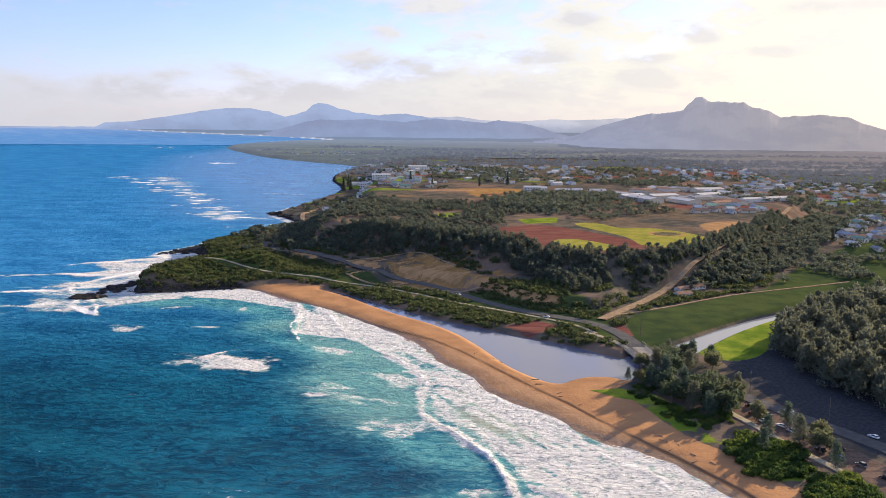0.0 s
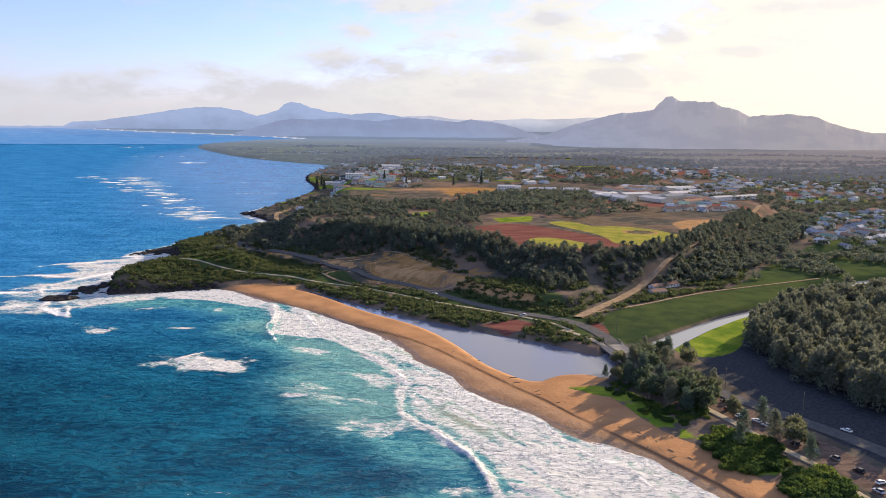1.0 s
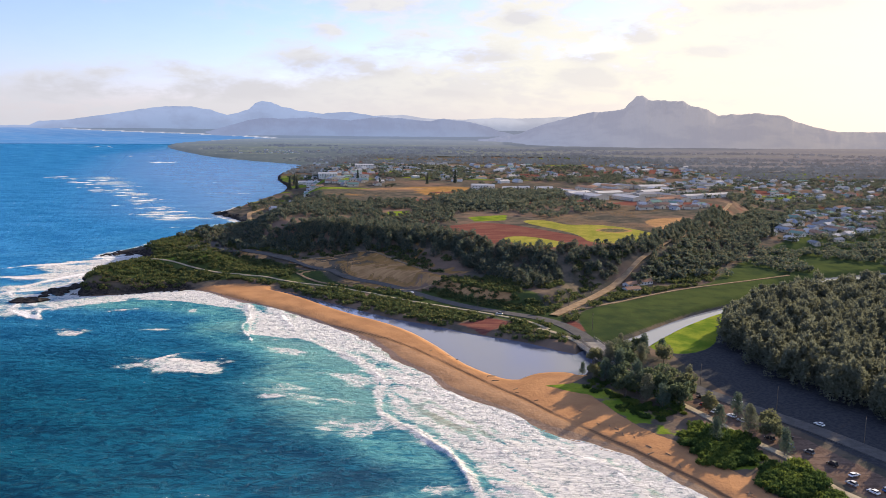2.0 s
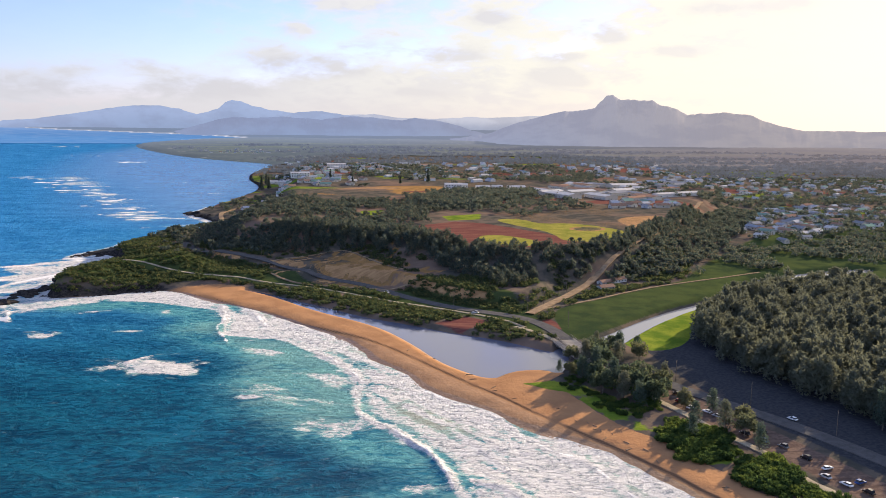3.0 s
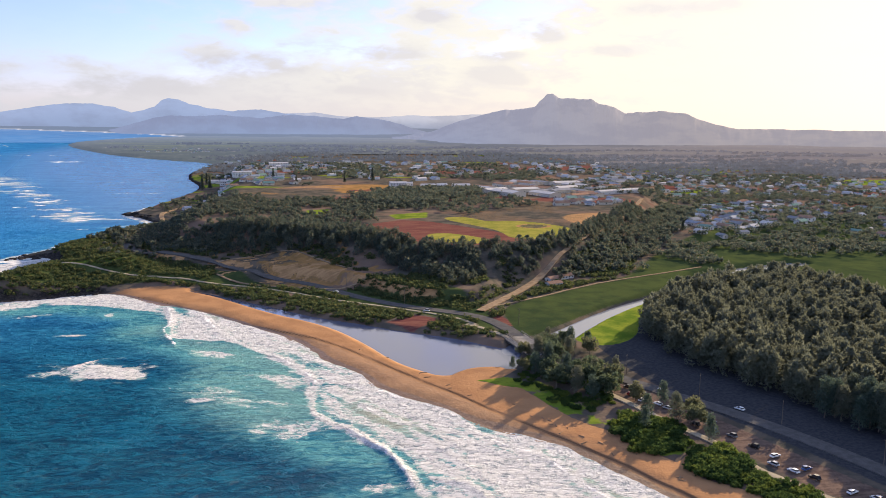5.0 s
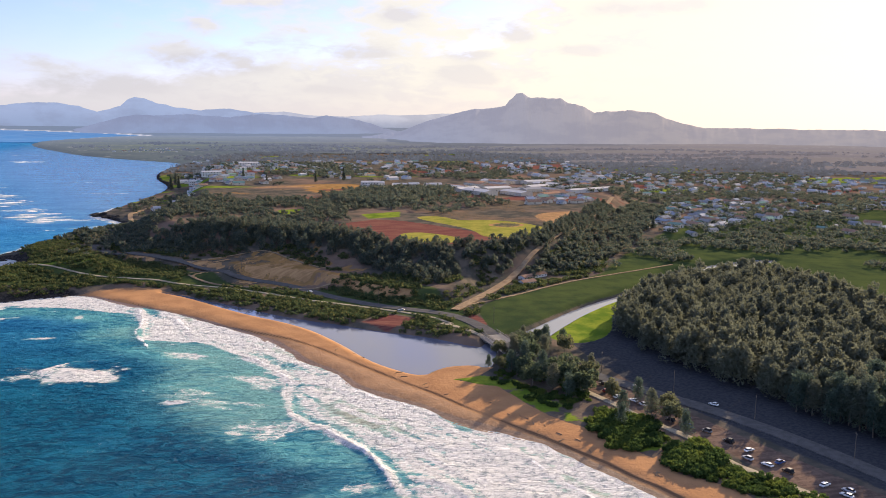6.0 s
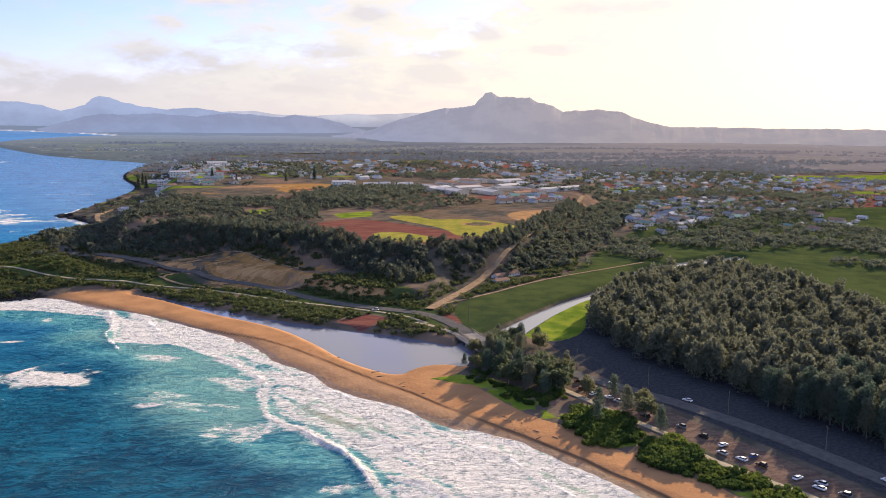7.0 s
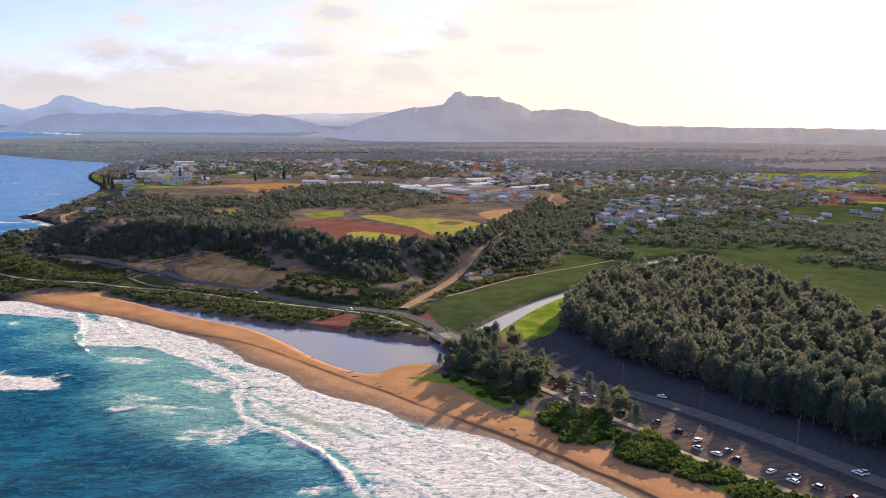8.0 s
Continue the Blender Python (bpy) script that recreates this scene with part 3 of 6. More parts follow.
def big_mesh(name, verts, faces, mat, attrs=None, smooth_faces=True, parent=None):
    """One mesh out of arrays; faces all have as many corners."""
    me = bpy.data.meshes.new(name)
    verts, faces = np.asarray(verts, np.float32), np.asarray(faces, np.int32)
    me.vertices.add(len(verts))
    me.vertices.foreach_set("co", verts.ravel())
    me.loops.add(faces.size)
    me.loops.foreach_set("vertex_index", faces.ravel())
    me.polygons.add(len(faces))
    me.polygons.foreach_set("loop_start", np.arange(0, faces.size, faces.shape[1], dtype=np.int32))
    me.update(calc_edges=True)
    me.polygons.foreach_set("use_smooth", np.full(len(faces), smooth_faces))
    for key, values in (attrs or {}).items():
        me.attributes.new(key, "FLOAT", "POINT").data.foreach_set("value", np.asarray(values, np.float32))
    me.materials.append(mat)
    ob = new(name, me)
    ob.parent = parent
    return ob


# rings round the walk, closer together where the land is seen closer
drop = np.radians(np.concatenate([np.linspace(89.99, 27, 26), np.linspace(26.7, 6, 370), np.linspace(5.95, 0.33, 150)]))
reach = 130.0 / np.tan(drop)
bearing = np.radians(np.concatenate([np.arange(-180, -31, 3.0), np.arange(-31, 50, 0.105), np.linspace(50, 180, 44)]))
GX = CENTRE[0] + np.outer(reach, np.sin(bearing))
GY = CENTRE[1] + np.outer(reach, np.cos(bearing))
COAST = distance(GX, GY, LAND, True)
ROWS_N, COLS_N = GX.shape
corner = np.arange(ROWS_N * COLS_N).reshape(ROWS_N, COLS_N)
QUADS = np.stack([corner[:-1, :-1], corner[:-1, 1:], corner[1:, 1:], corner[1:, :-1]], -1)


def sheet(name, z, keep, mat, attrs):
    """The part of the rings where keep is true, as one mesh."""
    q = QUADS[keep[:-1, :-1] | keep[:-1, 1:] | keep[1:, 1:] | keep[1:, :-1]]
    used, faces = np.unique(q, return_inverse=True)
    p = fold(np.stack([GX, GY, z], -1)).reshape(-1, 3)[used]
    return big_mesh(name, p, faces.reshape(-1, 4), mat, {k: v.ravel()[used] for k, v in attrs.items()})


def zone(line, soft=2.0):
    return smooth(distance(GX, GY, line, True), -soft, soft)


away = np.hypot(GX, GY)
wob = fbm(GX, GY, 25, 4, 11)
on_sand = (1 - smooth(GY - 0.35 * GX, 690, 712)) * smooth(COAST, -40, -30)
behind = distance(GX, GY, BACK_EDGE)
beach_strip = np.vstack([[(600, -500), (-300, -500), (-300, 540), (-215, 600), (-166, 648), (-140, 664), (-103, 655), (-78, 632)], LAGOON_SHORE, BACK_EDGE])
sand = on_sand * smooth(distance(GX, GY, beach_strip, True) + 2.5 * wob, -1.5, 1.5)
vegetated = (1 - sand) * (GY < 440)
dry_noise = smooth(fbm(GX, GY, 90, 4, 21), 0.05, 0.35)
dry = np.clip(zone(GOLD, 12) * (0.25 + 0.75 * smooth(fbm(GX * 0.5, GY, 55, 4, 30), -0.22, 0.12)) + 0.5 * zone([(-186, 735), (-181, 765), (-134, 775), (-126, 732), (-167, 716)], 5) + 0.4 * dry_noise * smooth(away, 700, 900) * smooth(0.5 * GY - GX, 0, 150) + 0.62 * zone(BENCH_FIELD, 4) * smooth(fbm(GX, GY, 30, 4, 39), -0.5, 0.2)
              + 0.65 * (1 - smooth(GX, 78, 92)) * smooth(distance(GX, GY, BENCH, True), -3, 2) * smooth(fbm(GX, GY, 15, 4, 31), 0.05, 0.35), 0, 1)
bench_bare = np.clip(0.6 * zone(BENCH, 5) * (1 - zone(BENCH_FIELD, 3)) * smooth(fbm(GX, GY, 45, 3, 33), 0.0, 0.3), 0, 1) * smooth(fbm(0.5 * (GX + GY), 2.0 * (GY - GX), 24, 4, 34), -0.3, 0.15)
lip = np.exp(-((distance(GX, GY, BENCH, True) + 1.0) / 4.5) ** 2) * smooth(690 - GY - 0.75 * GX, 0, 8) * (1 - smooth(GX, 78, 92)) * smooth(fbm(GX, GY, 10, 3, 37), -0.35, 0.05)
straw = np.clip(0.62 * zone(GOLD, 14) * smooth(fbm(GX * 0.4, GY, 60, 4, 38), -0.35, 0.2) + 0.6 * zone(ORANGE_FIELD, 4) + 0.75 * zone(BENCH_FIELD, 3) * smooth(fbm(0.5 * (GX + GY), 2.0 * (GY - GX), 14, 4, 36), 0.0, 0.35) + 0.9 * lip, 0, 1)
lawn = np.clip(zone(GREEN_A, 3) + zone(GREEN_B, 3), 0, 1) * (1 - 0.6 * zone(INFIELD, 3))
dirt = np.clip(1.2 * zone(RED_DIRT, 4) + zone([(40, 521), (62, 536), (78, 520), (55, 500)], 4) + zone([(62, 548), (109, 566), (122, 500), (110, 492), (100, 526)], 4)
               + 0.8 * smooth(fbm(GX, GY, 120, 3, 35), 0.25, 0.4) * smooth(away, 900, 1200) * smooth(2400 - away, 0, 300), 0, 1)
grass = np.clip(zone(BRIGHT, 2)
                + 0.9 * zone([(68, 398), (75, 404), (95, 393), (92, 378)], 3) + vegetated * (1 - smooth(behind, 6, 22)) * smooth(fbm(GX, GY, 14, 3, 41), -0.3, 0.3)
                + 0.9 * zone([(-8, 960), (20, 978), (20, 920), (-5, 906)], 4) + 0.75 * zone([(80, 898), (130, 926), (120, 866), (84, 856)], 4) + 0.8 * smooth(fbm(GX * 0.5, GY, 110, 3, 43), 0.25, 0.4) * smooth(away, 1150, 1400) + 0.5 * smooth(14 - distance(GX, GY, HUMP), -14, 10), 0, 1) * (1 - zone(INFIELD, 3))
rock = smooth(GY - 0.35 * GX, 690, 715) * (1 - smooth(COAST + 5 * wob, 4, 11)) * smooth(2400 - GY, 0, 200)
wet = (1 - smooth(COAST + 2.0 * wob, 2.0, 6.0)) * on_sand + 0.8 * smooth(distance(GX, GY, LAGOON, True), -5, -0.5) * sand
scarp = np.exp(-((distance(GX, GY, SCARP) + 0.5 * np.abs(wob)) / 0.75) ** 2) * smooth(GY, 60, 120)
sand = np.maximum(sand, 0.8 * np.exp(-(distance(GX, GY, INFIELD, True) / 2.6) ** 2))
GZ = height(GX, GY, COAST)
FAR = 2600.0
ground = sheet("ground", GZ, ((COAST > -45) | (away < 40)) & (away < FAR), M_GROUND, {"straw": straw, "lawn": lawn, "sand": sand, "dry": dry, "dirt": dirt, "grass": grass, "rock": rock, "pasture": np.clip(zone(MEADOW, 3) + 0.7 * zone([(-110, 668), (-40, 640), (20, 580), (80, 520), (104, 470), (116, 545), (100, 590), (60, 628), (10, 628), (-80, 680), (-130, 740)], 6) * (1 - zone(BENCH_FIELD, 3)) + 0.75 * zone([(-250, 636), (-180, 656), (-110, 668), (-60, 660), (-30, 640), (-60, 690), (-130, 745), (-190, 800), (-236, 790), (-242, 700)], 6) + zone(WEST_FIELDS, 10) + zone([(250, 640), (330, 760), (480, 940), (700, 1060), (1000, 1100), (1400, 1000), (1300, 700), (780, 480), (405, 610), (350, 640), (290, 600)], 14), 0, 1), "shaded_litter": np.clip(smooth(distance(GX, GY, FOREST, True), -42, -34) * smooth(GX - 0.0, 150, 158), 0, 1) * (1 - zone(CAR_PARK, 2)) * (GY < 600), "earth": np.clip(zone(CAR_PARK, 3) + bench_bare, 0, 1), "wet": np.clip(wet + 0.46 * sand * smooth(distance(GX, GY, SCARP_SEAWARD, True), -1, 3), 0, 1), "scarp_shade": scarp * sand * smooth(fbm(GX, GY, 20, 3, 12), -0.75, -0.25)})
tagged(ground, "sandy beach, scrub, red dirt and green fields", "ground", kind="structure")

plots = fbm(GX * 0.22, GY, 130, 4, 46)
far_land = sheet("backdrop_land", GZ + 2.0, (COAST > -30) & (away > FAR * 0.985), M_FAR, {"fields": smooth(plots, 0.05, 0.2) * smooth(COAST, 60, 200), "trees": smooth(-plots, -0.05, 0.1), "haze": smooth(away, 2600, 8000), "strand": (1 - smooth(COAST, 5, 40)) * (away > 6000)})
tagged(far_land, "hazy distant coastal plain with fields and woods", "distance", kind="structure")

# ---------------------------------------------------------------- sea
SURF = rounded([(-216, 602), (-185, 613), (-153, 606), (-122, 586), (-106, 576), (-99, 553), (-97, 535), (-92, 505), (-80, 505), (-57, 496), (-46, 480), (-32, 458), (-19, 438), (-12, 417), (-12, 394), (-11, 370), (-8, 356), (4, 341), (15, 320), (22, 304), (26, 277), (29, 262), (45, 215), (80, 140), (150, 20), (400, -500), (600, -400), (250, 0), (150, 220), (40, 430), (-60, 590), (-130, 670), (-178, 662)])
WISPS = rounded([(-129, 509), (-114, 540), (-98, 540), (-88, 480), (-72, 455), (-76, 401), (-66, 380), (-52, 352), (-36, 332), (-10, 340), (-8, 394), (-30, 460), (-56, 486), (-100, 520)])
SWASH = [(16, 400), (24, 391), (33, 377), (42, 368), (49, 361), (53, 352), (57, 341), (59, 330), (62, 324), (71, 309), (77, 306), (81, 300), (83, 289), (86, 279), (89, 267), (105, 235), (140, 200), (120, 260), (107, 285), (92, 315), (60, 350), (40, 380), (26, 400)]
OFF_POINT = rounded([(-250, 671), (-258, 753), (-226, 757), (-244, 814), (-264, 806), (-282, 784), (-315, 775), (-320, 744), (-294, 718), (-324, 692), (-300, 668), (-330, 640), (-300, 600), (-290, 552), (-255, 556), (-222, 590), (-186, 632), (-210, 632), (-240, 620), (-252, 640)])
REEF = rounded([(-760, 2060), (-600, 1740), (-440, 1390), (-330, 1130), (-285, 1120), (-350, 1330), (-480, 1640), (-640, 2040)])
CRESTS = [([(-106, 592), (-103, 580), (-99, 559), (-97, 538), (-100, 528), (-95, 510), (-90, 499), (-86, 486)], 1.5, 1.1),
          ([(-96, 598), (-88, 580), (-80, 566), (-72, 541), (-64, 518), (-57, 496), (-46, 482), (-32, 463), (-19, 444), (-9, 417), (-7, 408)], 0.9, 1.1), ([(-6, 410), (4, 408), (12, 401), (19, 391)], 0.8, 0.5),
          ([(-12, 394), (-10, 382), (-11, 370), (-8, 358), (-2, 350), (4, 343), (10, 332), (15, 322), (20, 313), (22, 304), (24, 293), (25, 286), (26, 277), (29, 264), (44, 218), (70, 160)], 2.2, 1.2),
          ([(16, 398), (24, 391), (33, 377), (42, 368), (49, 362), (53, 352), (57, 341), (59, 330), (62, 324), (71, 309), (77, 306), (81, 300), (83, 289), (86, 279), (89, 267), (104, 236)], 0.3, 1.0),
          ([(35, 285), (44, 280), (47, 274), (50, 267), (56, 250)], 1.4, 0.6), ([(0, 398), (8, 380), (16, 362), (28, 345), (38, 325), (46, 302), (54, 280)], 0.5, 0.45), ([(-40, 500), (-22, 474), (-6, 448), (8, 424)], 0.4, 0.5), ([(14, 372), (24, 352), (40, 336), (50, 312)], 0.4, 0.4),
          ([(-134, 447), (-126, 460), (-117, 469), (-108, 464), (-99, 455), (-90, 444), (-82, 431)], 1.9, 0.9), ([(-30, 350), (-22, 360), (-13, 362)], 1.0, 0.7),
          ([(-215, 520), (-203, 524), (-194, 518)], 1.3, 1.0), ([(-166, 590), (-158, 594), (-150, 592)], 1.0, 0.9),
          ([(-258, 548), (-268, 585), (-270, 620), (-261, 666), (-266, 729), (-249, 754)], 1.6, 1.2), ([(-330, 768), (-290, 784), (-262, 797)], 1.0, 0.8), ([(-345, 690), (-296, 708), (-268, 726)], 1.2, 0.9), ([(-345, 636), (-302, 645), (-280, 650)], 1.0, 0.8),
          ([(-310, 545), (-284, 556), (-258, 567), (-222, 595), (-191, 627)], 1.0, 0.9), ([(-298, 656), (-290, 628), (-271, 612), (-246, 578), (-238, 552)], 1.8, 1.2), ([(-300, 1112), (-265, 1124), (-228, 1136)], 0.6, 0.7)]
out_sea = -COAST
phase = GX * 0.55 + GY * 0.83 + 9 * fbm(GX, GY, 160, 3, 51)
swell = 0.35 * np.sin(phase / 6.5) * smooth(out_sea, 10, 90) * smooth(1200 - away, 0, 500) + 0.25 * fbm(GX, GY, 14, 3, 52) * smooth(900 - away, 0, 400)
in_surf = distance(GX, GY, SURF, True)
streaks = fbm(GX * 0.30 + GY * 0.1, GY, 22, 4, 53)
foam = smooth(in_surf + 3.0 * wob, -4, 2.5) * (0.60 + 0.16 * smooth(in_surf, 0, 24)) + 0.16 * smooth(COAST, -50, -14) * (GY < 690)
foam = foam * (1 - 0.35 * smooth(distance(GX, GY, SWASH, True), -3, 3) * smooth(fbm(GX, GY, 12, 3, 58), -0.3, 0.3))
foam = foam * (0.96 + 0.50 * fbm(0.81 * GX + 0.59 * GY, 0.45 * (0.81 * GY - 0.59 * GX), 17, 4, 54)) + zone(OFF_POINT, 9) * (0.44 + 0.85 * streaks) + zone(REEF, 60) * (0.22 + 0.3 * smooth(fbm(GX * 0.24, GY, 26, 4, 56) + 0.35 * fbm(GX * 0.5, GY, 150, 2, 55), 0.02, 0.22))
foam = foam + 0.62 * smooth(COAST + 5 * wob, -17, -3) * (GY < 1300) * (1 - on_sand) + 0.2 * smooth(COAST, -60, -10) * (GY > 1000) * (GY < 1250) * smooth(streaks, -0.2, 0.3)
foam = foam + (0.40 * zone(WISPS, 14) + 0.20 * smooth(in_surf, -50, -4)) * smooth(fbm(0.35 * (GX - 0.5 * GY), GY + 0.5 * GX, 15, 4, 59), -0.05, 0.45)
lift, crest = np.zeros_like(GX), np.zeros_like(GX)
for line, rise, strength in CRESTS:
    broad = np.maximum(1.0, away / 420)
    d = (distance(GX, GY, rounded(line, False, 2)) + 2.6 * np.abs(fbm(GX, GY, 12, 4, 66))) / broad
    ragged = np.clip(0.75 + 1.1 * fbm(GX, GY, 30, 3, 67), 0.2, 1.2)
    lift = np.maximum(lift, 0.5 * rise * ragged * np.exp(-(d / 3.0) ** 2))
    foam = foam + strength * 0.5 * ragged * np.exp(-(d / 1.6) ** 2) - 0.30 * np.exp(-((d - 5.0) / 2.4) ** 2) * (in_surf > 2)
    crest = np.maximum(crest, strength * ragged * np.exp(-(d / 0.8) ** 2))
for cx, cy, rx, ry, turn in ((-120, 443, 31, 17, 8), (-104, 438, 20, 12, -20), (-18, 345, 25, 15, -20), (-190, 576, 11, 5, 20), (-141, 573, 5, 7, 0), (-204, 513, 14, 8, 0), (15, 282, 10, 6, -10), (-73, 494, 8, 3, 20), (-61, 388, 6, 3, 0), (-150, 520, 10, 3, 5), (-420, 570, 50, 8, 12), (-470, 700, 60, 6, 6)):
    c, s = math.cos(radians(turn)), math.sin(radians(turn))
    u, v = ((GX - cx) * c + (GY - cy) * s) / rx, ((GY - cy) * c - (GX - cx) * s) / ry
    foam = foam + 0.70 * (1 - smooth(np.hypot(u, v) + 0.6 * wob + 0.5 * fbm(GX, GY, 8, 4, 68), 0.0, 1.35))
# rows of waves breaking along the reef and across the bay behind it
rows_rng = np.random.default_rng(88)
reef_rows = []
for k in range(46):
    u = k / 45
    cx, cy = np.interp(u, [0, 0.25, 0.5, 0.8, 1], [-735, -600, -470, -345, -300]), np.interp(u, [0, 0.25, 0.5, 0.8, 1], [1985, 1740, 1500, 1230, 1150])
    reef_rows.append((cx + rows_rng.uniform(-55, 55) * (1.2 - 0.6 * u), cy + rows_rng.uniform(-20, 20), rows_rng.uniform(8, 30) * (0.6 + 0.5 * (1 - u)), rows_rng.uniform(2.5, 6.5) * cy / 1300, rows_rng.uniform(-0.25, 0.12), 0.85))
reef_rows += [(-790, 1960, 60, 8, 0.1, 0.6), (-270, 1150, 70, 5, -0.2, 0.8), (-235, 1062, 55, 6, 0.4, 0.8), (-1480, 4320, 160, 60, 0, 0.6), (-1000, 3215, 120, 30, 0, 0.6), (-741, 2746, 60, 26, 0, 0.7), (-560, 2380, 90, 14, 0, 0.4), (-380, 1840, 70, 10, 0.05, 0.4), (-300, 1560, 60, 8, 0, 0.4),
              (-305, 770, 45, 4, 0.5, 0.8), (-270, 800, 30, 5, 0.3, 0.9), (-330, 700, 60, 4, 0.15, 0.7), (-300, 640, 50, 5, 0.5, 0.9), (-276, 700, 26, 9, 1.4, 0.9), (-330, 575, 60, 5, 0.2, 0.8), (-400, 520, 60, 4, 0.1, 0.7), (-250, 566, 16, 4, -0.7, 0.9), (-420, 640, 50, 4, 0.1, 0.6)]
comb = fbm(GX * 0.5, GY, 24, 4, 91)
for cx, cy, half, deep, lean, strength in reef_rows:
    v = (GY - cy - lean * (GX - cx)) / deep + 2.6 * fbm(GX, GY * 0.3, 30, 3, 92)
    row = np.exp(-((GX - cx) / half) ** 4) * np.exp(-v ** 2) * strength * np.clip(0.9 + 0.9 * comb, 0.2, 1.3)
    foam = foam + row
    crest = np.maximum(crest, 0.8 * row)
shallow = np.clip(0.95 * smooth(distance(GX, GY, SURF, True) + 16 * wob, -50, 6) + 0.5 * zone(WISPS, 25) + 0.25 * smooth(COAST, -170, -20), 0, 1)
silt = smooth(distance(GX, GY, SURF, True) + 10 * wob, -6, 30) * 0.75 * smooth(fbm(GX, GY, 60, 3, 57), -0.5, 0.4)
sea = sheet("sea", swell + lift, (COAST < 6.0) & (away < 5200), M_SEA, {"offshore": smooth(-COAST, 90, 260) * (1 - smooth(GY, 400, 640)), "milky": zone(WISPS, 16) + 0.5 * smooth(in_surf, -30, 0), "sky_tinted_sea": np.clip(0.7 * smooth(-COAST, 200, 520) + smooth(GY - 0.3 * GX, 400, 900), 0, 1), "foam": np.clip(foam, 0, 1.3), "shallow": shallow, "silt": silt, "crest": crest, "calm": zone([(-230, 1150), (-330, 1260), (-470, 1640), (-680, 2100), (-1000, 3300), (-1100, 4600), (-300, 4600), (-150, 2500), (-150, 1700), (-180, 1300)], 180)})
# outer sea glows and pales with a painted haze
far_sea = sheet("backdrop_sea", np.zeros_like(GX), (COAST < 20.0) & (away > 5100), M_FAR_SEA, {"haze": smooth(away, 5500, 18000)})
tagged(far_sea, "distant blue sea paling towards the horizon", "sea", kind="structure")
tagged(sea, "blue and turquoise sea with rows of white breaking surf", "sea", kind="structure")


def water_sheet(name, outline, level, mat, label):
    """A flat sheet of still water a little larger than its bed."""
    me = bpy.data.meshes.new(name)
    bm = bmesh.new()
    ring = [bm.verts.new((x, y, level)) for x, y in outline]
    bm.faces.new(ring)
    bmesh.ops.triangulate(bm, faces=bm.faces[:])
    bm.to_mesh(me)
    bm.free()
    me.materials.append(mat)
    return tagged(new(name, me), label, "water", kind="structure")


def grown(outline, by):
    p = np.asarray(outline)
    t = np.roll(p, -1, 0) - np.roll(p, 1, 0)
    n = np.stack([t[:, 1], -t[:, 0]], 1) / np.linalg.norm(t, axis=1)[:, None]
    area = (p[:, 0] * np.roll(p[:, 1], -1) - np.roll(p[:, 0], -1) * p[:, 1]).sum()
    return p + n * by * (1 if area > 0 else -1)


water_sheet("lagoon_water", grown(LAGOON, 3.0), 0.25, M_LAGOON, "still grey lagoon behind the sand bar")
water_sheet("river_water", grown(RIVER, 2.0), 0.30, M_RIVER, "pale river winding between green banks")

# ---------------------------------------------------------------- hills on the horizon
def ridge(name, profile, away, depth, mat, label, rough, seed):
    """A range of hills: a crest at its bearings and heights (degrees), with spurs running down on both sides."""
    az = np.linspace(profile[0][0], profile[-1][0], 900)
    el = np.interp(az, *np.array(profile).T) + rough * (fbm(az * 60, az * 0, 70, 4, seed) + 0.6 * fbm(az * 60, az * 0, 22, 3, seed + 1))
    crest = 130 + away * np.tan(np.radians(el))
    across = np.linspace(-1, 1, 25)
    verts = []
    for a, top in zip(np.radians(az), crest):
        spur = fbm(np.degrees(a) * 100 + across * 20, across * 90, 60, 4, seed + 3)
        r = away + across * depth + 0.25 * depth * spur * (1 - np.abs(across))
        z = top * (1 - np.abs(across) ** 1.25) * (1 + 0.16 * spur * np.abs(across)) - 40 * np.abs(across)
        verts.append(np.stack([CENTRE[0] + r * np.sin(a), CENTRE[1] + r * np.cos(a), z], 1))
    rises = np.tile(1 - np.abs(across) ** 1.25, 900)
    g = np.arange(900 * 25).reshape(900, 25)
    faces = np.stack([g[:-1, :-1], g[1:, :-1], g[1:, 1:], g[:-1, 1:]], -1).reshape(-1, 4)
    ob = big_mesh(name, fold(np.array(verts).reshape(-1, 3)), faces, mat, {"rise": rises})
    return tagged(ob, label, "mountains", kind="structure")


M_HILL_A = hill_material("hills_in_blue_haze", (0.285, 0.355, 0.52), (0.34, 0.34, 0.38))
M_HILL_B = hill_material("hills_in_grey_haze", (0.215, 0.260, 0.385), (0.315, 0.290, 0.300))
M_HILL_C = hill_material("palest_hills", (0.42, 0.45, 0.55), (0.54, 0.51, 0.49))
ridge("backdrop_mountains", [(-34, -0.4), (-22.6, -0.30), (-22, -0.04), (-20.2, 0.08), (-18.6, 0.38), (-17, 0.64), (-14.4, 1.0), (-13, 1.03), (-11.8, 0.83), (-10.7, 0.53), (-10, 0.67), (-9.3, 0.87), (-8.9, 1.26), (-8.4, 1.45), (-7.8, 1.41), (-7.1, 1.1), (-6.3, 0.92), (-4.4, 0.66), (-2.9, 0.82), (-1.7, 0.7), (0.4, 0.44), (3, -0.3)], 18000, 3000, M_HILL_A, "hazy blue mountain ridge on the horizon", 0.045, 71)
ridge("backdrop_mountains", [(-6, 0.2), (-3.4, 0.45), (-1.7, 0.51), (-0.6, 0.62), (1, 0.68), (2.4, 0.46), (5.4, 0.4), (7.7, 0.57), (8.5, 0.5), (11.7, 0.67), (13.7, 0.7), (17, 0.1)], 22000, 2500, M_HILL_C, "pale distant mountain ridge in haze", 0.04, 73)
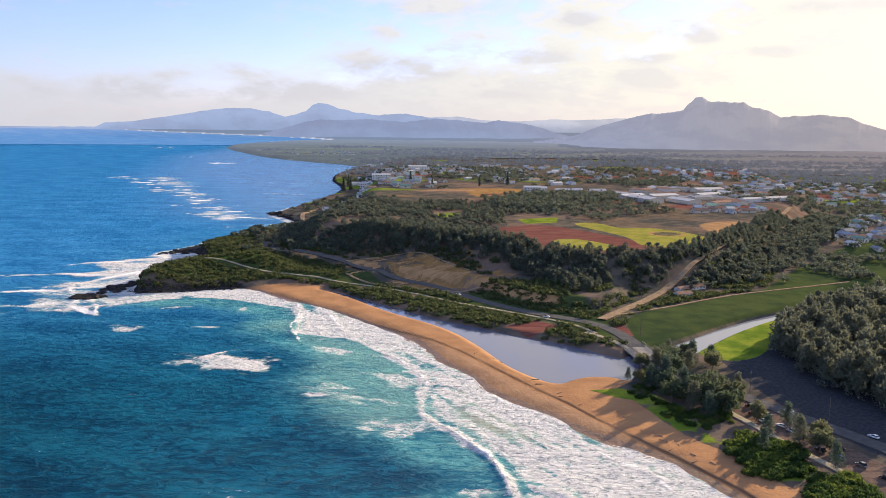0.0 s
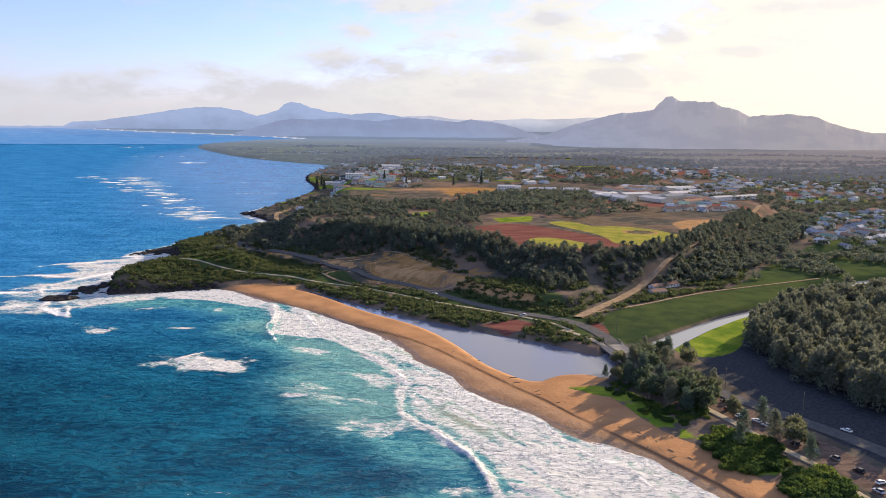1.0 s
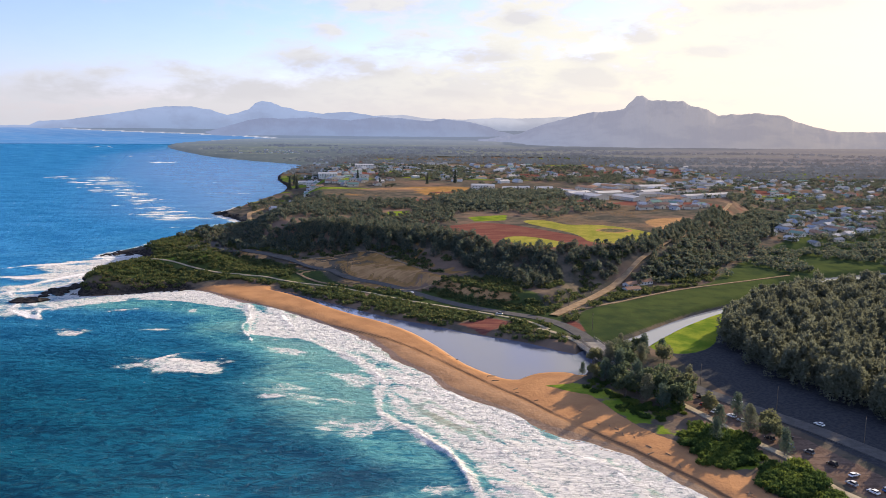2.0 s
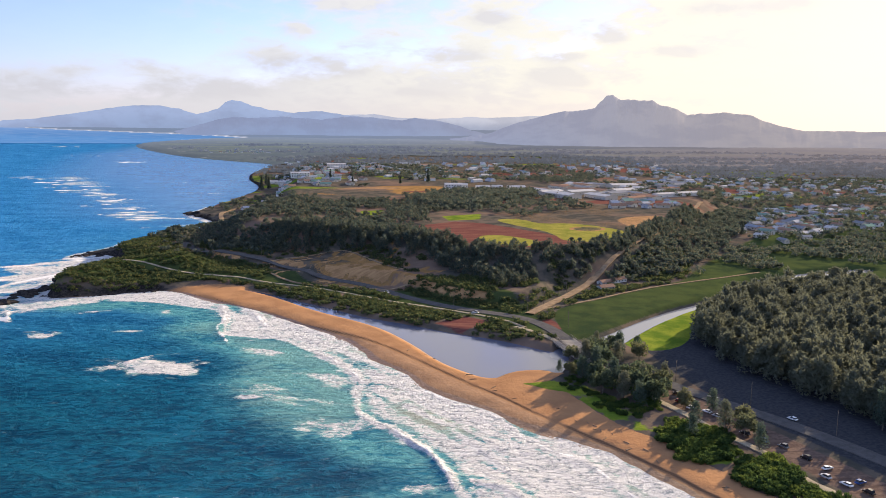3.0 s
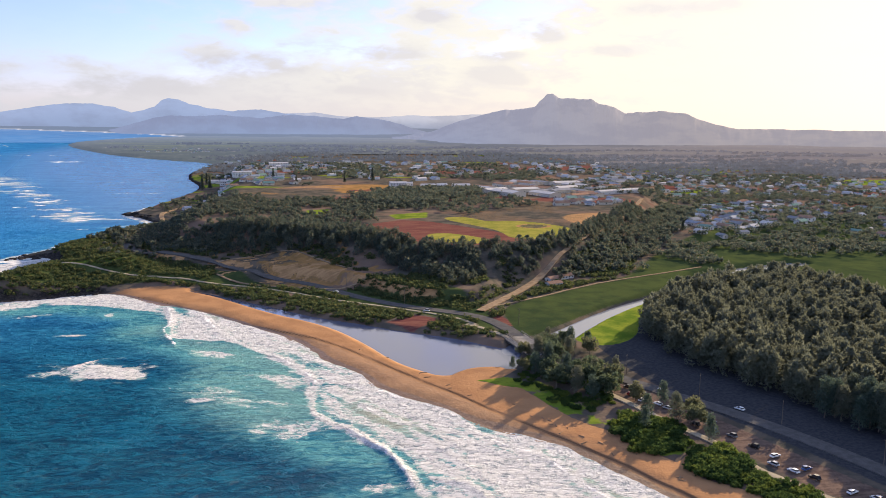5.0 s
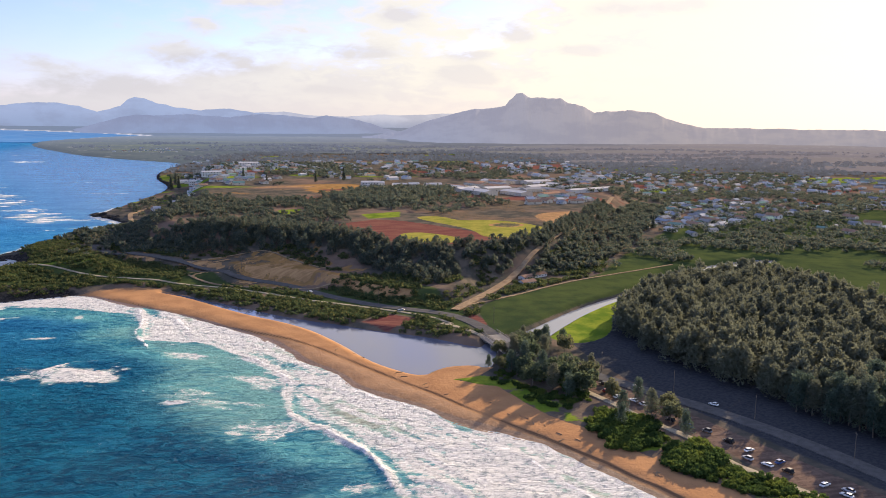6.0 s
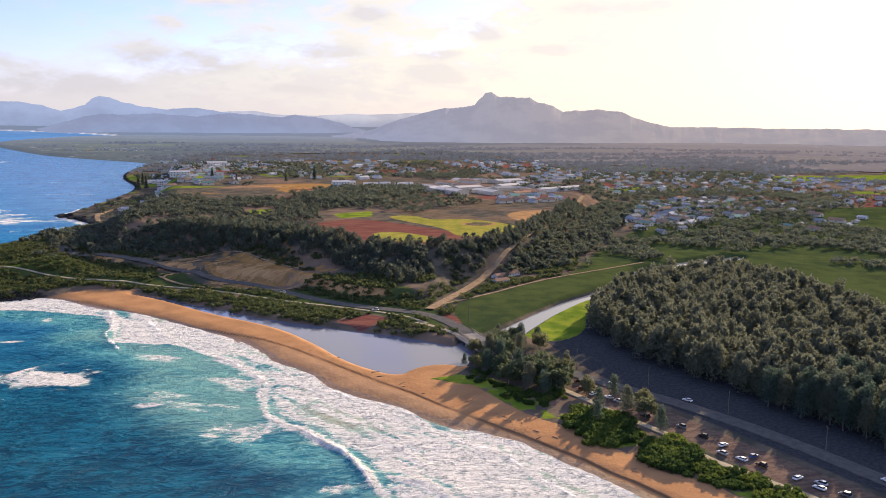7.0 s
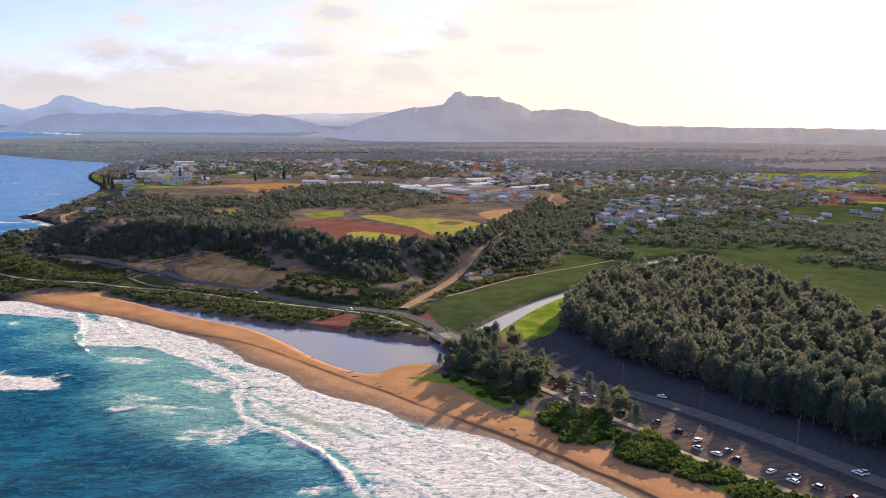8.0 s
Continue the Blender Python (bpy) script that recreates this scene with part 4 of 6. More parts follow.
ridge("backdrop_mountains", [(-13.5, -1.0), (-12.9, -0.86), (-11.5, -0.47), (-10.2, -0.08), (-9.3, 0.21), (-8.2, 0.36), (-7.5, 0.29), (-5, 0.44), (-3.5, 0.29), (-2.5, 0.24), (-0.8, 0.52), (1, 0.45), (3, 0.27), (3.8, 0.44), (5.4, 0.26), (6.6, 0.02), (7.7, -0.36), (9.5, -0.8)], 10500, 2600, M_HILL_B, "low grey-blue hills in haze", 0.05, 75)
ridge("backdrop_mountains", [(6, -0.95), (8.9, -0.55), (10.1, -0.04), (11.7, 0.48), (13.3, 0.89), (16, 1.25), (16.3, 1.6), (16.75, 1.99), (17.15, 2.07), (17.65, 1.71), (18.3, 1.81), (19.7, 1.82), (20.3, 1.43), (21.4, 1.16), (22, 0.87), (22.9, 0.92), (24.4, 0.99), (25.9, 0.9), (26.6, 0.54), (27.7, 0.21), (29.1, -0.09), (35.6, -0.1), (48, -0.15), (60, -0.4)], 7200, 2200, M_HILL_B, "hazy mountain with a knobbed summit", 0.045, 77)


# ---------------------------------------------------------------- roads and paths
def strip(name, line, width, mat, label, category, lift=0.3, kind="structure"):
    """A paved way laid over the ground along a line."""
    p = np.array(line, float)
    gaps = np.r_[0, np.cumsum(np.linalg.norm(np.diff(p, axis=0), axis=1))]
    s = np.arange(0, gaps[-1], 4.0)
    c = np.stack([np.interp(s, gaps, p[:, 0]), np.interp(s, gaps, p[:, 1])], 1)
    t = np.gradient(c, axis=0)
    n = np.stack([-t[:, 1], t[:, 0]], 1) / np.linalg.norm(t, axis=1)[:, None]
    z = height(c[:, 0], c[:, 1])
    z = np.maximum(np.convolve(np.pad(z, 4, "edge"), np.ones(9) / 9, "valid"), z) + lift
    z = np.maximum(z, 2.6)
    ring = []
    for off, low in ((-0.5, -0.6), (-0.5, 0), (0, 0.06), (0.5, 0), (0.5, -0.6)):
        ring.append(np.c_[c + n * width * off, z + low])
    verts = np.stack(ring, 1)
    g = np.arange(len(s) * 5).reshape(-1, 5)
    faces = np.stack([g[:-1, :-1], g[1:, :-1], g[1:, 1:], g[:-1, 1:]], -1).reshape(-1, 4)
    return tagged(big_mesh(name, fold(verts.reshape(-1, 3)), faces, mat, smooth_faces=False), label, category, kind=kind)


strip("road", HIGHWAY, 9.0, M_ROAD, "two-lane asphalt coast highway", "road")
strip("footpath", rounded([(90, 505), (103, 487), (112, 456), (114, 432), (121, 413), (124, 390), (131, 362), (137, 346), (143, 321), (149, 307), (154, 291), (154, 272), (160, 260), (164, 249), (171, 236), (185, 195), (215, 110)], False), 3.6, M_PATH, "pale concrete path along the beach", "path", 0.4)
strip("footpath", rounded([(-205, 700), (-160, 690), (-104, 672), (-61, 655), (-28, 629), (7, 592), (42, 565), (64, 546), (81, 530), (90, 516), (97, 500)], False), 2.4, M_PATH, "pale path along the lagoon bank", "path", 0.4)
strip("dirt_road", rounded([(106, 538), (142, 590), (170, 632), (205, 680), (258, 755), (325, 850), (392, 970), (470, 1120)], False), 6.5, M_TRACK, "dusty road climbing beside the bluff", "road", 0.8)
strip("dirt_road", rounded([(110, 548), (150, 570), (214, 622), (277, 652), (346, 692)], False), 2.2, M_TRACK, "pale track along the meadow", "road", 0.4)
strip("dirt_road", rounded([(-92, 700), (-80, 682), (-48, 652), (-12, 637), (14, 626), (40, 636)], False), 2.4, M_TRACK, "pale track along the edge of the bench field", "road", 0.4)
strip("dirt_road", rounded([(-92, 712), (-70, 740), (-26, 753), (2, 712), (34, 664)], False), 2.0, M_TRACK, "pale track round the bench field", "road", 0.4)
strip("dirt_road", rounded([(-181, 1076), (-195, 1130), (-200, 1180), (-175, 1240), (-150, 1290)], False), 6.0, M_TRACK, "dirt track on the rocky point", "road", 0.5)


# ---------------------------------------------------------------- trees
def sprays(rng, tall, wide, lobes, count, size, kind):
    """A crown of many small leaf sprays gathered in uneven lobes; as triangles."""
    where, scale = [], []
    for k in range(lobes):
        f = (k + 0.5) / lobes
        a = k * 2.4 + rng.uniform(-0.5, 0.5)
        if kind == "cone":
            h, r = tall * (0.22 + 0.76 * f), wide * (1.0 - 0.66 * f) * rng.uniform(0.3, 0.95)
            rad = wide * (0.60 - 0.24 * f) * rng.uniform(0.7, 1.35)
        elif kind == "bush":
            h, r, rad = tall * rng.uniform(0.25, 0.6), wide * math.sqrt(rng.uniform(0, 1)) * 0.75, tall * rng.uniform(0.3, 0.45)
        elif kind == "spire":
            h, r, rad = tall * (0.12 + 0.86 * f), wide * (1 - f) * 0.4, wide * (1.02 - 0.9 * f)
        else:
            h, r, rad = tall * rng.uniform(0.32, 0.85), wide * rng.uniform(0.2, 0.8), wide * rng.uniform(0.3, 0.5)
        where.append((r * math.cos(a), r * math.sin(a), h))
        scale.append((rad, rad, rad * (0.55 if kind == "spire" else 1.25 if kind == "cone" else 0.85)))
    where, scale = np.array(where), np.array(scale)
    pick = rng.integers(0, lobes, count)
    d = rng.normal(size=(count, 3))
    d /= np.linalg.norm(d, axis=1)[:, None]
    mid = where[pick] + d * scale[pick] * (rng.uniform(0.35, 1.0, (count, 1)) ** 0.5)
    mid[:, 2] = np.maximum(mid[:, 2], 0.15 if kind == "bush" else tall * 0.1)
    up, slim, long = (0.7, 0.36, 1.0) if kind == "cone" else (0.35, 0.5, 0.9)
    axis = rng.normal(size=(count, 3)) + d * 0.8 + np.array([0, 0, up])
    axis /= np.linalg.norm(axis, axis=1)[:, None]
    side = np.cross(axis, rng.normal(size=(count, 3)))
    side /= np.linalg.norm(side, axis=1)[:, None]
    s = size * rng.uniform(0.6, 1.35, (count, 1))
    return np.stack([mid - side * s * slim - axis * s * 0.4, mid + side * s * slim - axis * s * 0.3, mid + axis * s * long], 1)


def crown_mesh(name, mat, seed, *shape):
    tri = sprays(np.random.default_rng(seed), *shape)
    ob = big_mesh(name, tri.reshape(-1, 3), np.arange(len(tri) * 3).reshape(-1, 3), mat, smooth_faces=False)
    me = ob.data
    bpy.data.objects.remove(ob)
    return me


def trunk_mesh(name, seed, tall, thick, limbs):
    """A tapered, slightly bent trunk with limbs."""
    rng = np.random.default_rng(seed)
    bm = bmesh.new()

    def stem(a, b, r0, r1, bend):
        rings = []
        for k in range(4):
            u = k / 3
            c = a.lerp(b, u) + Vector((bend[0], bend[1], 0)) * math.sin(u * math.pi)
            r = r0 + (r1 - r0) * u
            rings.append([bm.verts.new(c + Vector((r * math.cos(q * math.tau / 6), r * math.sin(q * math.tau / 6), 0))) for q in range(6)])
        for lo, hi in zip(rings, rings[1:]):
            for q in range(6):
                bm.faces.new((lo[q], lo[(q + 1) % 6], hi[(q + 1) % 6], hi[q]))
        bm.faces.new(rings[-1])

    stem(Vector((0, 0, -0.6)), Vector((rng.uniform(-0.4, 0.4), rng.uniform(-0.4, 0.4), tall * 0.85)), thick, thick * 0.2, rng.uniform(-0.3, 0.3, 2))
    for k in range(limbs):
        f, a = rng.uniform(0.25, 0.7), k * 2.4
        root = Vector((0, 0, tall * f))
        stem(root, root + Vector((math.cos(a), math.sin(a), 0.8)) * tall * 0.22, thick * 0.4, thick * 0.1, (0, 0))
    me = bpy.data.meshes.new(name)
    bm.to_mesh(me)
    bm.free()
    me.materials.append(M_BARK)
    return me


def tree_thing(name, x, y, z, trunk, crown, grow, turn, label, category, group):
    root = new(name)
    root.empty_display_size = 0.5
    root.matrix_world = Matrix.Translation((x, y, z)) @ Matrix.Rotation(turn, 4, "Z") @ Matrix.Scale(grow, 4)
    if trunk:
        new("trunk", trunk).parent = root
    new("crown", crown).parent = root
    return tagged(root, label, category, group)


def scatter(outline, gap, seed):
    """Points about gap metres apart inside an outline, jittered."""
    rng = np.random.default_rng(seed)
    lo, hi = np.min(outline, 0), np.max(outline, 0)
    gx, gy = np.meshgrid(np.arange(lo[0], hi[0], gap), np.arange(lo[1], hi[1], gap))
    p = np.stack([gx.ravel(), gy.ravel()], 1) + rng.uniform(-0.48, 0.48, (gx.size, 2)) * gap
    return p[distance(p[:, 0], p[:, 1], outline, True) > 0]


def woods(name, points, tall, wide, count, size, kind, mat, label, seed, lobes=7):
    """Uncountable far trees as one mesh: trunkless crowns of coarse sprays."""
    rng = np.random.default_rng(seed)
    base = height(points[:, 0], points[:, 1])
    kinds = [sprays(rng, 1.0, wide / tall, lobes, count, size / tall, kind) for _ in range(6)]
    tris = []
    for (x, y), z in zip(points, base):
        s = tall * rng.uniform(0.65, 1.25)
        a = rng.uniform(0, math.tau)
        t = kinds[rng.integers(0, 6)] * s
        c, q = math.cos(a), math.sin(a)
        tris.append(np.stack([t[..., 0] * c - t[..., 1] * q + x, t[..., 0] * q + t[..., 1] * c + y, t[..., 2] + z - 0.3], -1))
    tri = np.concatenate(tris).reshape(-1, 3)
    # how much haze is painted into the far crowns, by distance
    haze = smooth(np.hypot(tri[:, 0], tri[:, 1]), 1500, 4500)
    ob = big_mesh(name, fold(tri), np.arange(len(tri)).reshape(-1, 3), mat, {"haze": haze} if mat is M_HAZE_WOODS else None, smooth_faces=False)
    return tagged(ob, label, "trees", kind="stuff")


IRON_TRUNKS = [trunk_mesh("trunk", 100 + k, 16, 0.32, 6) for k in range(3)]
IRON_CROWNS = [crown_mesh("crown", M_IRON, 200 + k, 18.5, 4.9, 26, 2800, 0.60, "cone") for k in range(5)]
BUSH_CROWNS = [crown_mesh("crown", M_BUSH, 300 + k, 4.0, 5.0, 16, 900, 0.68, "bush") for k in range(4)]
rng = np.random.default_rng(7)
grove = scatter(FOREST, 6.9, 8)
nearest = np.argsort(grove[:, 1] + 0.25 * grove[:, 0] + 60 * (grove[:, 0] > 330))
grove = grove[nearest]
base = height(grove[:, 0], grove[:, 1])
for k in range(min(290, len(grove))):
    (x, y), z = grove[k], base[k]
    tree_thing("ironwood_tree", x, y, z, IRON_TRUNKS[k % 3], IRON_CROWNS[k % 5], rng.uniform(0.72, 1.22), rng.uniform(0, 6.28), "tall feathery ironwood tree in the riverside grove", "tree", "ironwoods of the grove")
if len(grove) > 290:
    woods("ironwood_grove", grove[290:], 16.5, 4.6, 600, 1.15, "cone", M_IRON, "dense grove of tall ironwood trees", 9, 12)
# the belt of trees along the edge of the bluff
belt_line = rounded([(-212, 905), (-185, 850), (-100, 800), (-5, 758), (70, 705), (128, 655), (182, 680), (242, 756), (320, 872), (392, 990)], False)
box = scatter([(-260, 600), (420, 600), (520, 1050), (-260, 1000)], 7.0, 10)
d = distance(box[:, 0], box[:, 1], belt_line) + 10 * fbm(box[:, 0], box[:, 1], 40, 3, 61)
inner_d = distance(box[:, 0], box[:, 1], PLATEAU, True)
rim = ((inner_d < 2) & (inner_d > -19)) | (np.random.default_rng(13).uniform(size=len(box)) < 0.42)
belt = box[(d < 27) & (inner_d < 2) & rim & (distance(box[:, 0], box[:, 1], LAND, True) > 38)]
woods("bluff_woods", belt[belt[:, 0] > 62], 7.0, 3.4, 260, 1.0, "cone", M_WOODS, "lower trees along the edge of the sports fields", 18, 8)
woods("bluff_woods", belt[(belt[:, 0] > -90) & (belt[:, 0] <= 62)], 11.0, 4.0, 420, 0.90, "cone", M_WOODS, "belt of dark trees along the bluff", 11, 9)
woods("bluff_woods", belt[belt[:, 0] <= -90], 6.5, 3.6, 150, 1.3, "round", M_WOODS, "low dark trees on the seaward end of the bluff", 12, 8)


slope = scatter([(-133, 815), (-114, 836), (-25, 822), (48, 762), (92, 690), (131, 652), (137, 628), (100, 592), (75, 640), (44, 704), (-23, 762), (-80, 762), (-125, 792)], 6.6, 15)
slope = slope[np.random.default_rng(16).uniform(size=len(slope)) < 0.85]
woods("bluff_woods", slope, 9.0, 3.6, 320, 0.90, "cone", M_WOODS, "dark trees covering the face of the bluff", 17, 9)


# ---------------------------------------------------------------- scrub and far trees
def clear_of(p, *lines):
    """Keeps the points that stand off the roads."""
    keep = np.ones(len(p), bool)
    for line, gap in lines:
        keep &= distance(p[:, 0], p[:, 1], line) > gap
    return p[keep]


PATHS = ((HIGHWAY, 9.0), (rounded([(-205, 700), (-160, 690), (-104, 672), (-61, 655), (-28, 629), (7, 592), (42, 565), (64, 546), (81, 530), (97, 500), (112, 456)], False), 4.5),
         (rounded([(106, 538), (142, 590), (170, 632), (205, 680), (258, 755), (325, 850), (392, 970), (470, 1120)], False), 8.0))


def away_from(p, *zones):
    keep = np.ones(len(p), bool)
    for outline, gap in zones:
        keep &= distance(p[:, 0], p[:, 1], outline, True) < -gap
    return p[keep]


M_SCRUB = leaf_material("scrub_leaves", (0.044, 0.068, 0.034), (0.080, 0.104, 0.044), (0.150, 0.140, 0.056), 0.45, by_object=False)
p = scatter([(-262, 615), (-110, 640), (110, 440), (140, 540), (260, 650), (330, 800), (120, 640), (-60, 790), (-240, 900)], 4.6, 21)
inland = distance(p[:, 0], p[:, 1], LAND, True)
on_bench = distance(p[:, 0], p[:, 1], BENCH, True) > -2
p = p[(inland > 4.5) & ((fbm(p[:, 0], p[:, 1], 34, 3, 62) > np.where(on_bench, -0.06, -0.34)) | (p[:, 0] < -100))]
p = away_from(clear_of(p, *PATHS), ([(36, 521), (62, 540), (82, 520), (55, 496)], 0.0), (LAGOON, 1.0), (RIVER, 2.0), (MEADOW, 2.0), (beach_strip, 2.0), (RED_DIRT, 0.0), (BENCH_FIELD, 0.0))
woods("scrub", p, 3.1, 3.6, 100, 0.85, "bush", M_SCRUB, "low green coastal scrub on the banks", 22, 6)
TOWN = [[(390, 880), (470, 1000), (560, 1170), (720, 1270), (900, 1290), (860, 1130), (560, 910), (480, 840)], [(-160, 1390), (-110, 1320), (-30, 1410), (-40, 1580), (-150, 1620)], [(-200, 1630), (-50, 1630), (80, 1750), (60, 1900), (-200, 1900)],
        [(-185, 1120), (-80, 1160), (-90, 1280), (-180, 1280)], [(500, 1330), (900, 1430), (1250, 1320), (1300, 1600), (600, 1900), (420, 1850)], [(200, 1560), (420, 1600), (420, 1850), (150, 1920)], [(780, 900), (1000, 1250), (1180, 1250), (960, 880)], [(260, 1090), (400, 1080), (440, 1160), (570, 1420), (330, 1440), (240, 1230)]]


def thinned(p, seed, keep=0.35):
    """Fewer trees among the houses."""
    roll = np.random.default_rng(seed).uniform(size=len(p))
    stay = np.ones(len(p), bool)
    for outline in TOWN:
        stay &= (distance(p[:, 0], p[:, 1], outline, True) < 0) | (roll < keep)
    return p[stay]


p = scatter([(-262, 800), (-262, 1950), (1300, 1950), (900, 800), (480, 720), (330, 860), (120, 690)], 14.0, 23)
inland = distance(p[:, 0], p[:, 1], LAND, True)
thick = fbm(p[:, 0], p[:, 1], 170, 4, 63) + 0.25 * smooth(p[:, 0] - 0.45 * p[:, 1], 0, 200) + 0.1
p = away_from(clear_of(p[(inland > 25) & (thick > 0.10)], *PATHS), (GREEN_A, 4.0), (GREEN_B, 4.0), (RED_DIRT, 2.0), (GOLD, -70.0), (RIVER, 4.0), (WEST_FIELDS, 0.0))
woods("inland_woods", thinned(p, 41), 6.8, 5.2, 120, 1.25, "round", M_WOODS, "scattered dark trees between fields and houses", 24, 6)

p = scatter([(-225, 850), (-90, 815), (0, 780), (60, 730), (90, 770), (60, 850), (70, 930), (140, 1000), (160, 1120), (-190, 1120)], 8.0, 43)
p = away_from(p[fbm(p[:, 0], p[:, 1], 46, 4, 69) > -0.30], (GREEN_A, 4.0), (GREEN_B, 4.0), (RED_DIRT, 2.0), ([(-14, 976), (20, 994), (22, 917), (-6, 912)], 2.0), ([(70, 915), (133, 952), (126, 893), (75, 873)], 2.0))
woods("plateau_scrub", p, 5.6, 3.6, 120, 1.1, "round", M_WOODS, "rough scrub and small trees on the plateau", 44, 6)
p = scatter([(62, 1060), (90, 1000), (150, 1000), (200, 1090), (258, 1200), (258, 1266), (140, 1260), (80, 1150)], 9.0, 49)
woods("inland_woods", away_from(p, (GOLD, -4.0)), 8.5, 4.6, 120, 1.25, "round", M_WOODS, "dense dark wood below the white blocks", 50, 7)
p = scatter([(250, 672), (330, 770), (470, 990), (640, 1280), (1000, 1300), (1400, 1250), (1300, 800), (780, 560), (560, 600), (470, 712), (350, 705)], 10.5, 25)
p = away_from(clear_of(p[fbm(p[:, 0], p[:, 1], 90, 4, 64) > -0.06], *PATHS), (RIVER, 4.0), (WEST_FIELDS, 0.0), (MEADOW, 6.0))
woods("valley_woods", thinned(p, 42), 5.8, 5.6, 120, 1.25, "round", M_WOODS, "dark woodland on the valley floor", 26, 6)

p = scatter([(160, 640), (230, 715), (300, 800), (380, 920), (460, 1060), (540, 1180), (560, 1120), (440, 930), (330, 770), (250, 672), (190, 640)], 7.0, 29)
woods("slope_woods", clear_of(p, *PATHS), 7.5, 4.2, 170, 1.1, "round", M_WOODS, "trees on the slope beside the climbing road", 30, 7)

p = scatter([(-275, 1940), (-260, 2560), (1500, 2560), (1600, 1500), (1300, 1500), (1250, 1930)], 21.0, 47)
p = p[(distance(p[:, 0], p[:, 1], LAND, True) > 18) & (fbm(p[:, 0] * 0.5, p[:, 1], 120, 4, 73) > -0.15)]
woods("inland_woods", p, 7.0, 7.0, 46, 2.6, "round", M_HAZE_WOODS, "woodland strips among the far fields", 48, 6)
p = scatter([(-260, 1940), (-280, 2700), (-420, 2960), (-1000, 4200), (-600, 4600), (3000, 3400), (2000, 1350), (1300, 1500), (1000, 1900)], 34.0, 45)
reach_p = np.hypot(p[:, 0], p[:, 1])
inland = distance(p[:, 0], p[:, 1], LAND, True)
p = p[(inland > 30) & (reach_p > 2500) & (fbm(p[:, 0] * 0.3, p[:, 1], 160, 4, 72) > -0.02)]
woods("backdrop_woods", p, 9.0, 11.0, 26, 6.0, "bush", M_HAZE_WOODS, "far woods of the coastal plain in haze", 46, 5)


# ---------------------------------------------------------------- building blocks for things
def part(name, bm, mat, parent, label=""):
    """Links a bmesh as one mesh object under a thing or a part."""
    me = bpy.data.meshes.new(name)
    bm.to_mesh(me)
    bm.free()
    me.materials.append(mat)
    ob = new(name, me)
    ob.parent = parent
    if label:
        ob["label"] = label
    return ob


def block(bm, x0, y0, z0, x1, y1, z1, bevel=0.0):
    """Adds a box between two corners, its edges rounded off by bevel."""
    made = bmesh.ops.create_cube(bm, size=1.0, matrix=Matrix.Translation(((x0 + x1) / 2, (y0 + y1) / 2, (z0 + z1) / 2)) @ Matrix.Diagonal((x1 - x0, y1 - y0, z1 - z0, 1)))
    if bevel:
        edges = list({e for v in made["verts"] for e in v.link_edges})
        bmesh.ops.bevel(bm, geom=edges, offset=bevel, segments=1, affect="EDGES")
    return bm


def boxed(*corners, bevel=0.0):
    return block(bmesh.new(), *corners, bevel=bevel)


def profile(points, y0, y1, bevel=0.0):
    """A side outline (x, z) drawn out from y0 to y1."""
    bm = bmesh.new()
    ends = [[bm.verts.new((x, y, z)) for x, z in points] for y in (y0, y1)]
    bm.faces.new(ends[0][::-1])
    bm.faces.new(ends[1])
    for k in range(len(points)):
        j = (k + 1) % len(points)
        bm.faces.new((ends[0][k], ends[0][j], ends[1][j], ends[1][k]))
    bmesh.ops.recalc_face_normals(bm, faces=bm.faces[:])
    if bevel:
        bmesh.ops.bevel(bm, geom=bm.edges[:], offset=bevel, segments=2, affect="EDGES")
    return bm


def tube(r0, r1, z0, z1, sides=10, turn=None):
    bm = bmesh.new()
    bmesh.ops.create_cone(bm, cap_ends=True, segments=sides, radius1=r0, radius2=r1, depth=z1 - z0, matrix=Matrix.Translation((0, 0, (z0 + z1) / 2)))
    if turn:
        bmesh.ops.transform(bm, matrix=turn, verts=bm.verts[:])
    return bm


def stand(x, y):
    return float(height(np.array([x]), np.array([y]))[0])


def at(x, y, z, turn=0.0, grow=1.0):
    """A pose on the ground, folded in with the distance."""
    q = fold(np.array([x, y, z]))
    s = grow * np.linalg.norm(q - CENTRE) / np.linalg.norm(np.array([x, y, z]) - CENTRE)
    return Matrix.Translation(q) @ Matrix.Rotation(radians(turn), 4, "Z") @ Matrix.Scale(s, 4)


def put(ob, m):
    ob.matrix_world = m
    return ob


def put_copy(ob, m):
    """A copy that keeps the scale held in m."""
    made = copy_thing(ob, m)
    made.matrix_basis = m
    return made


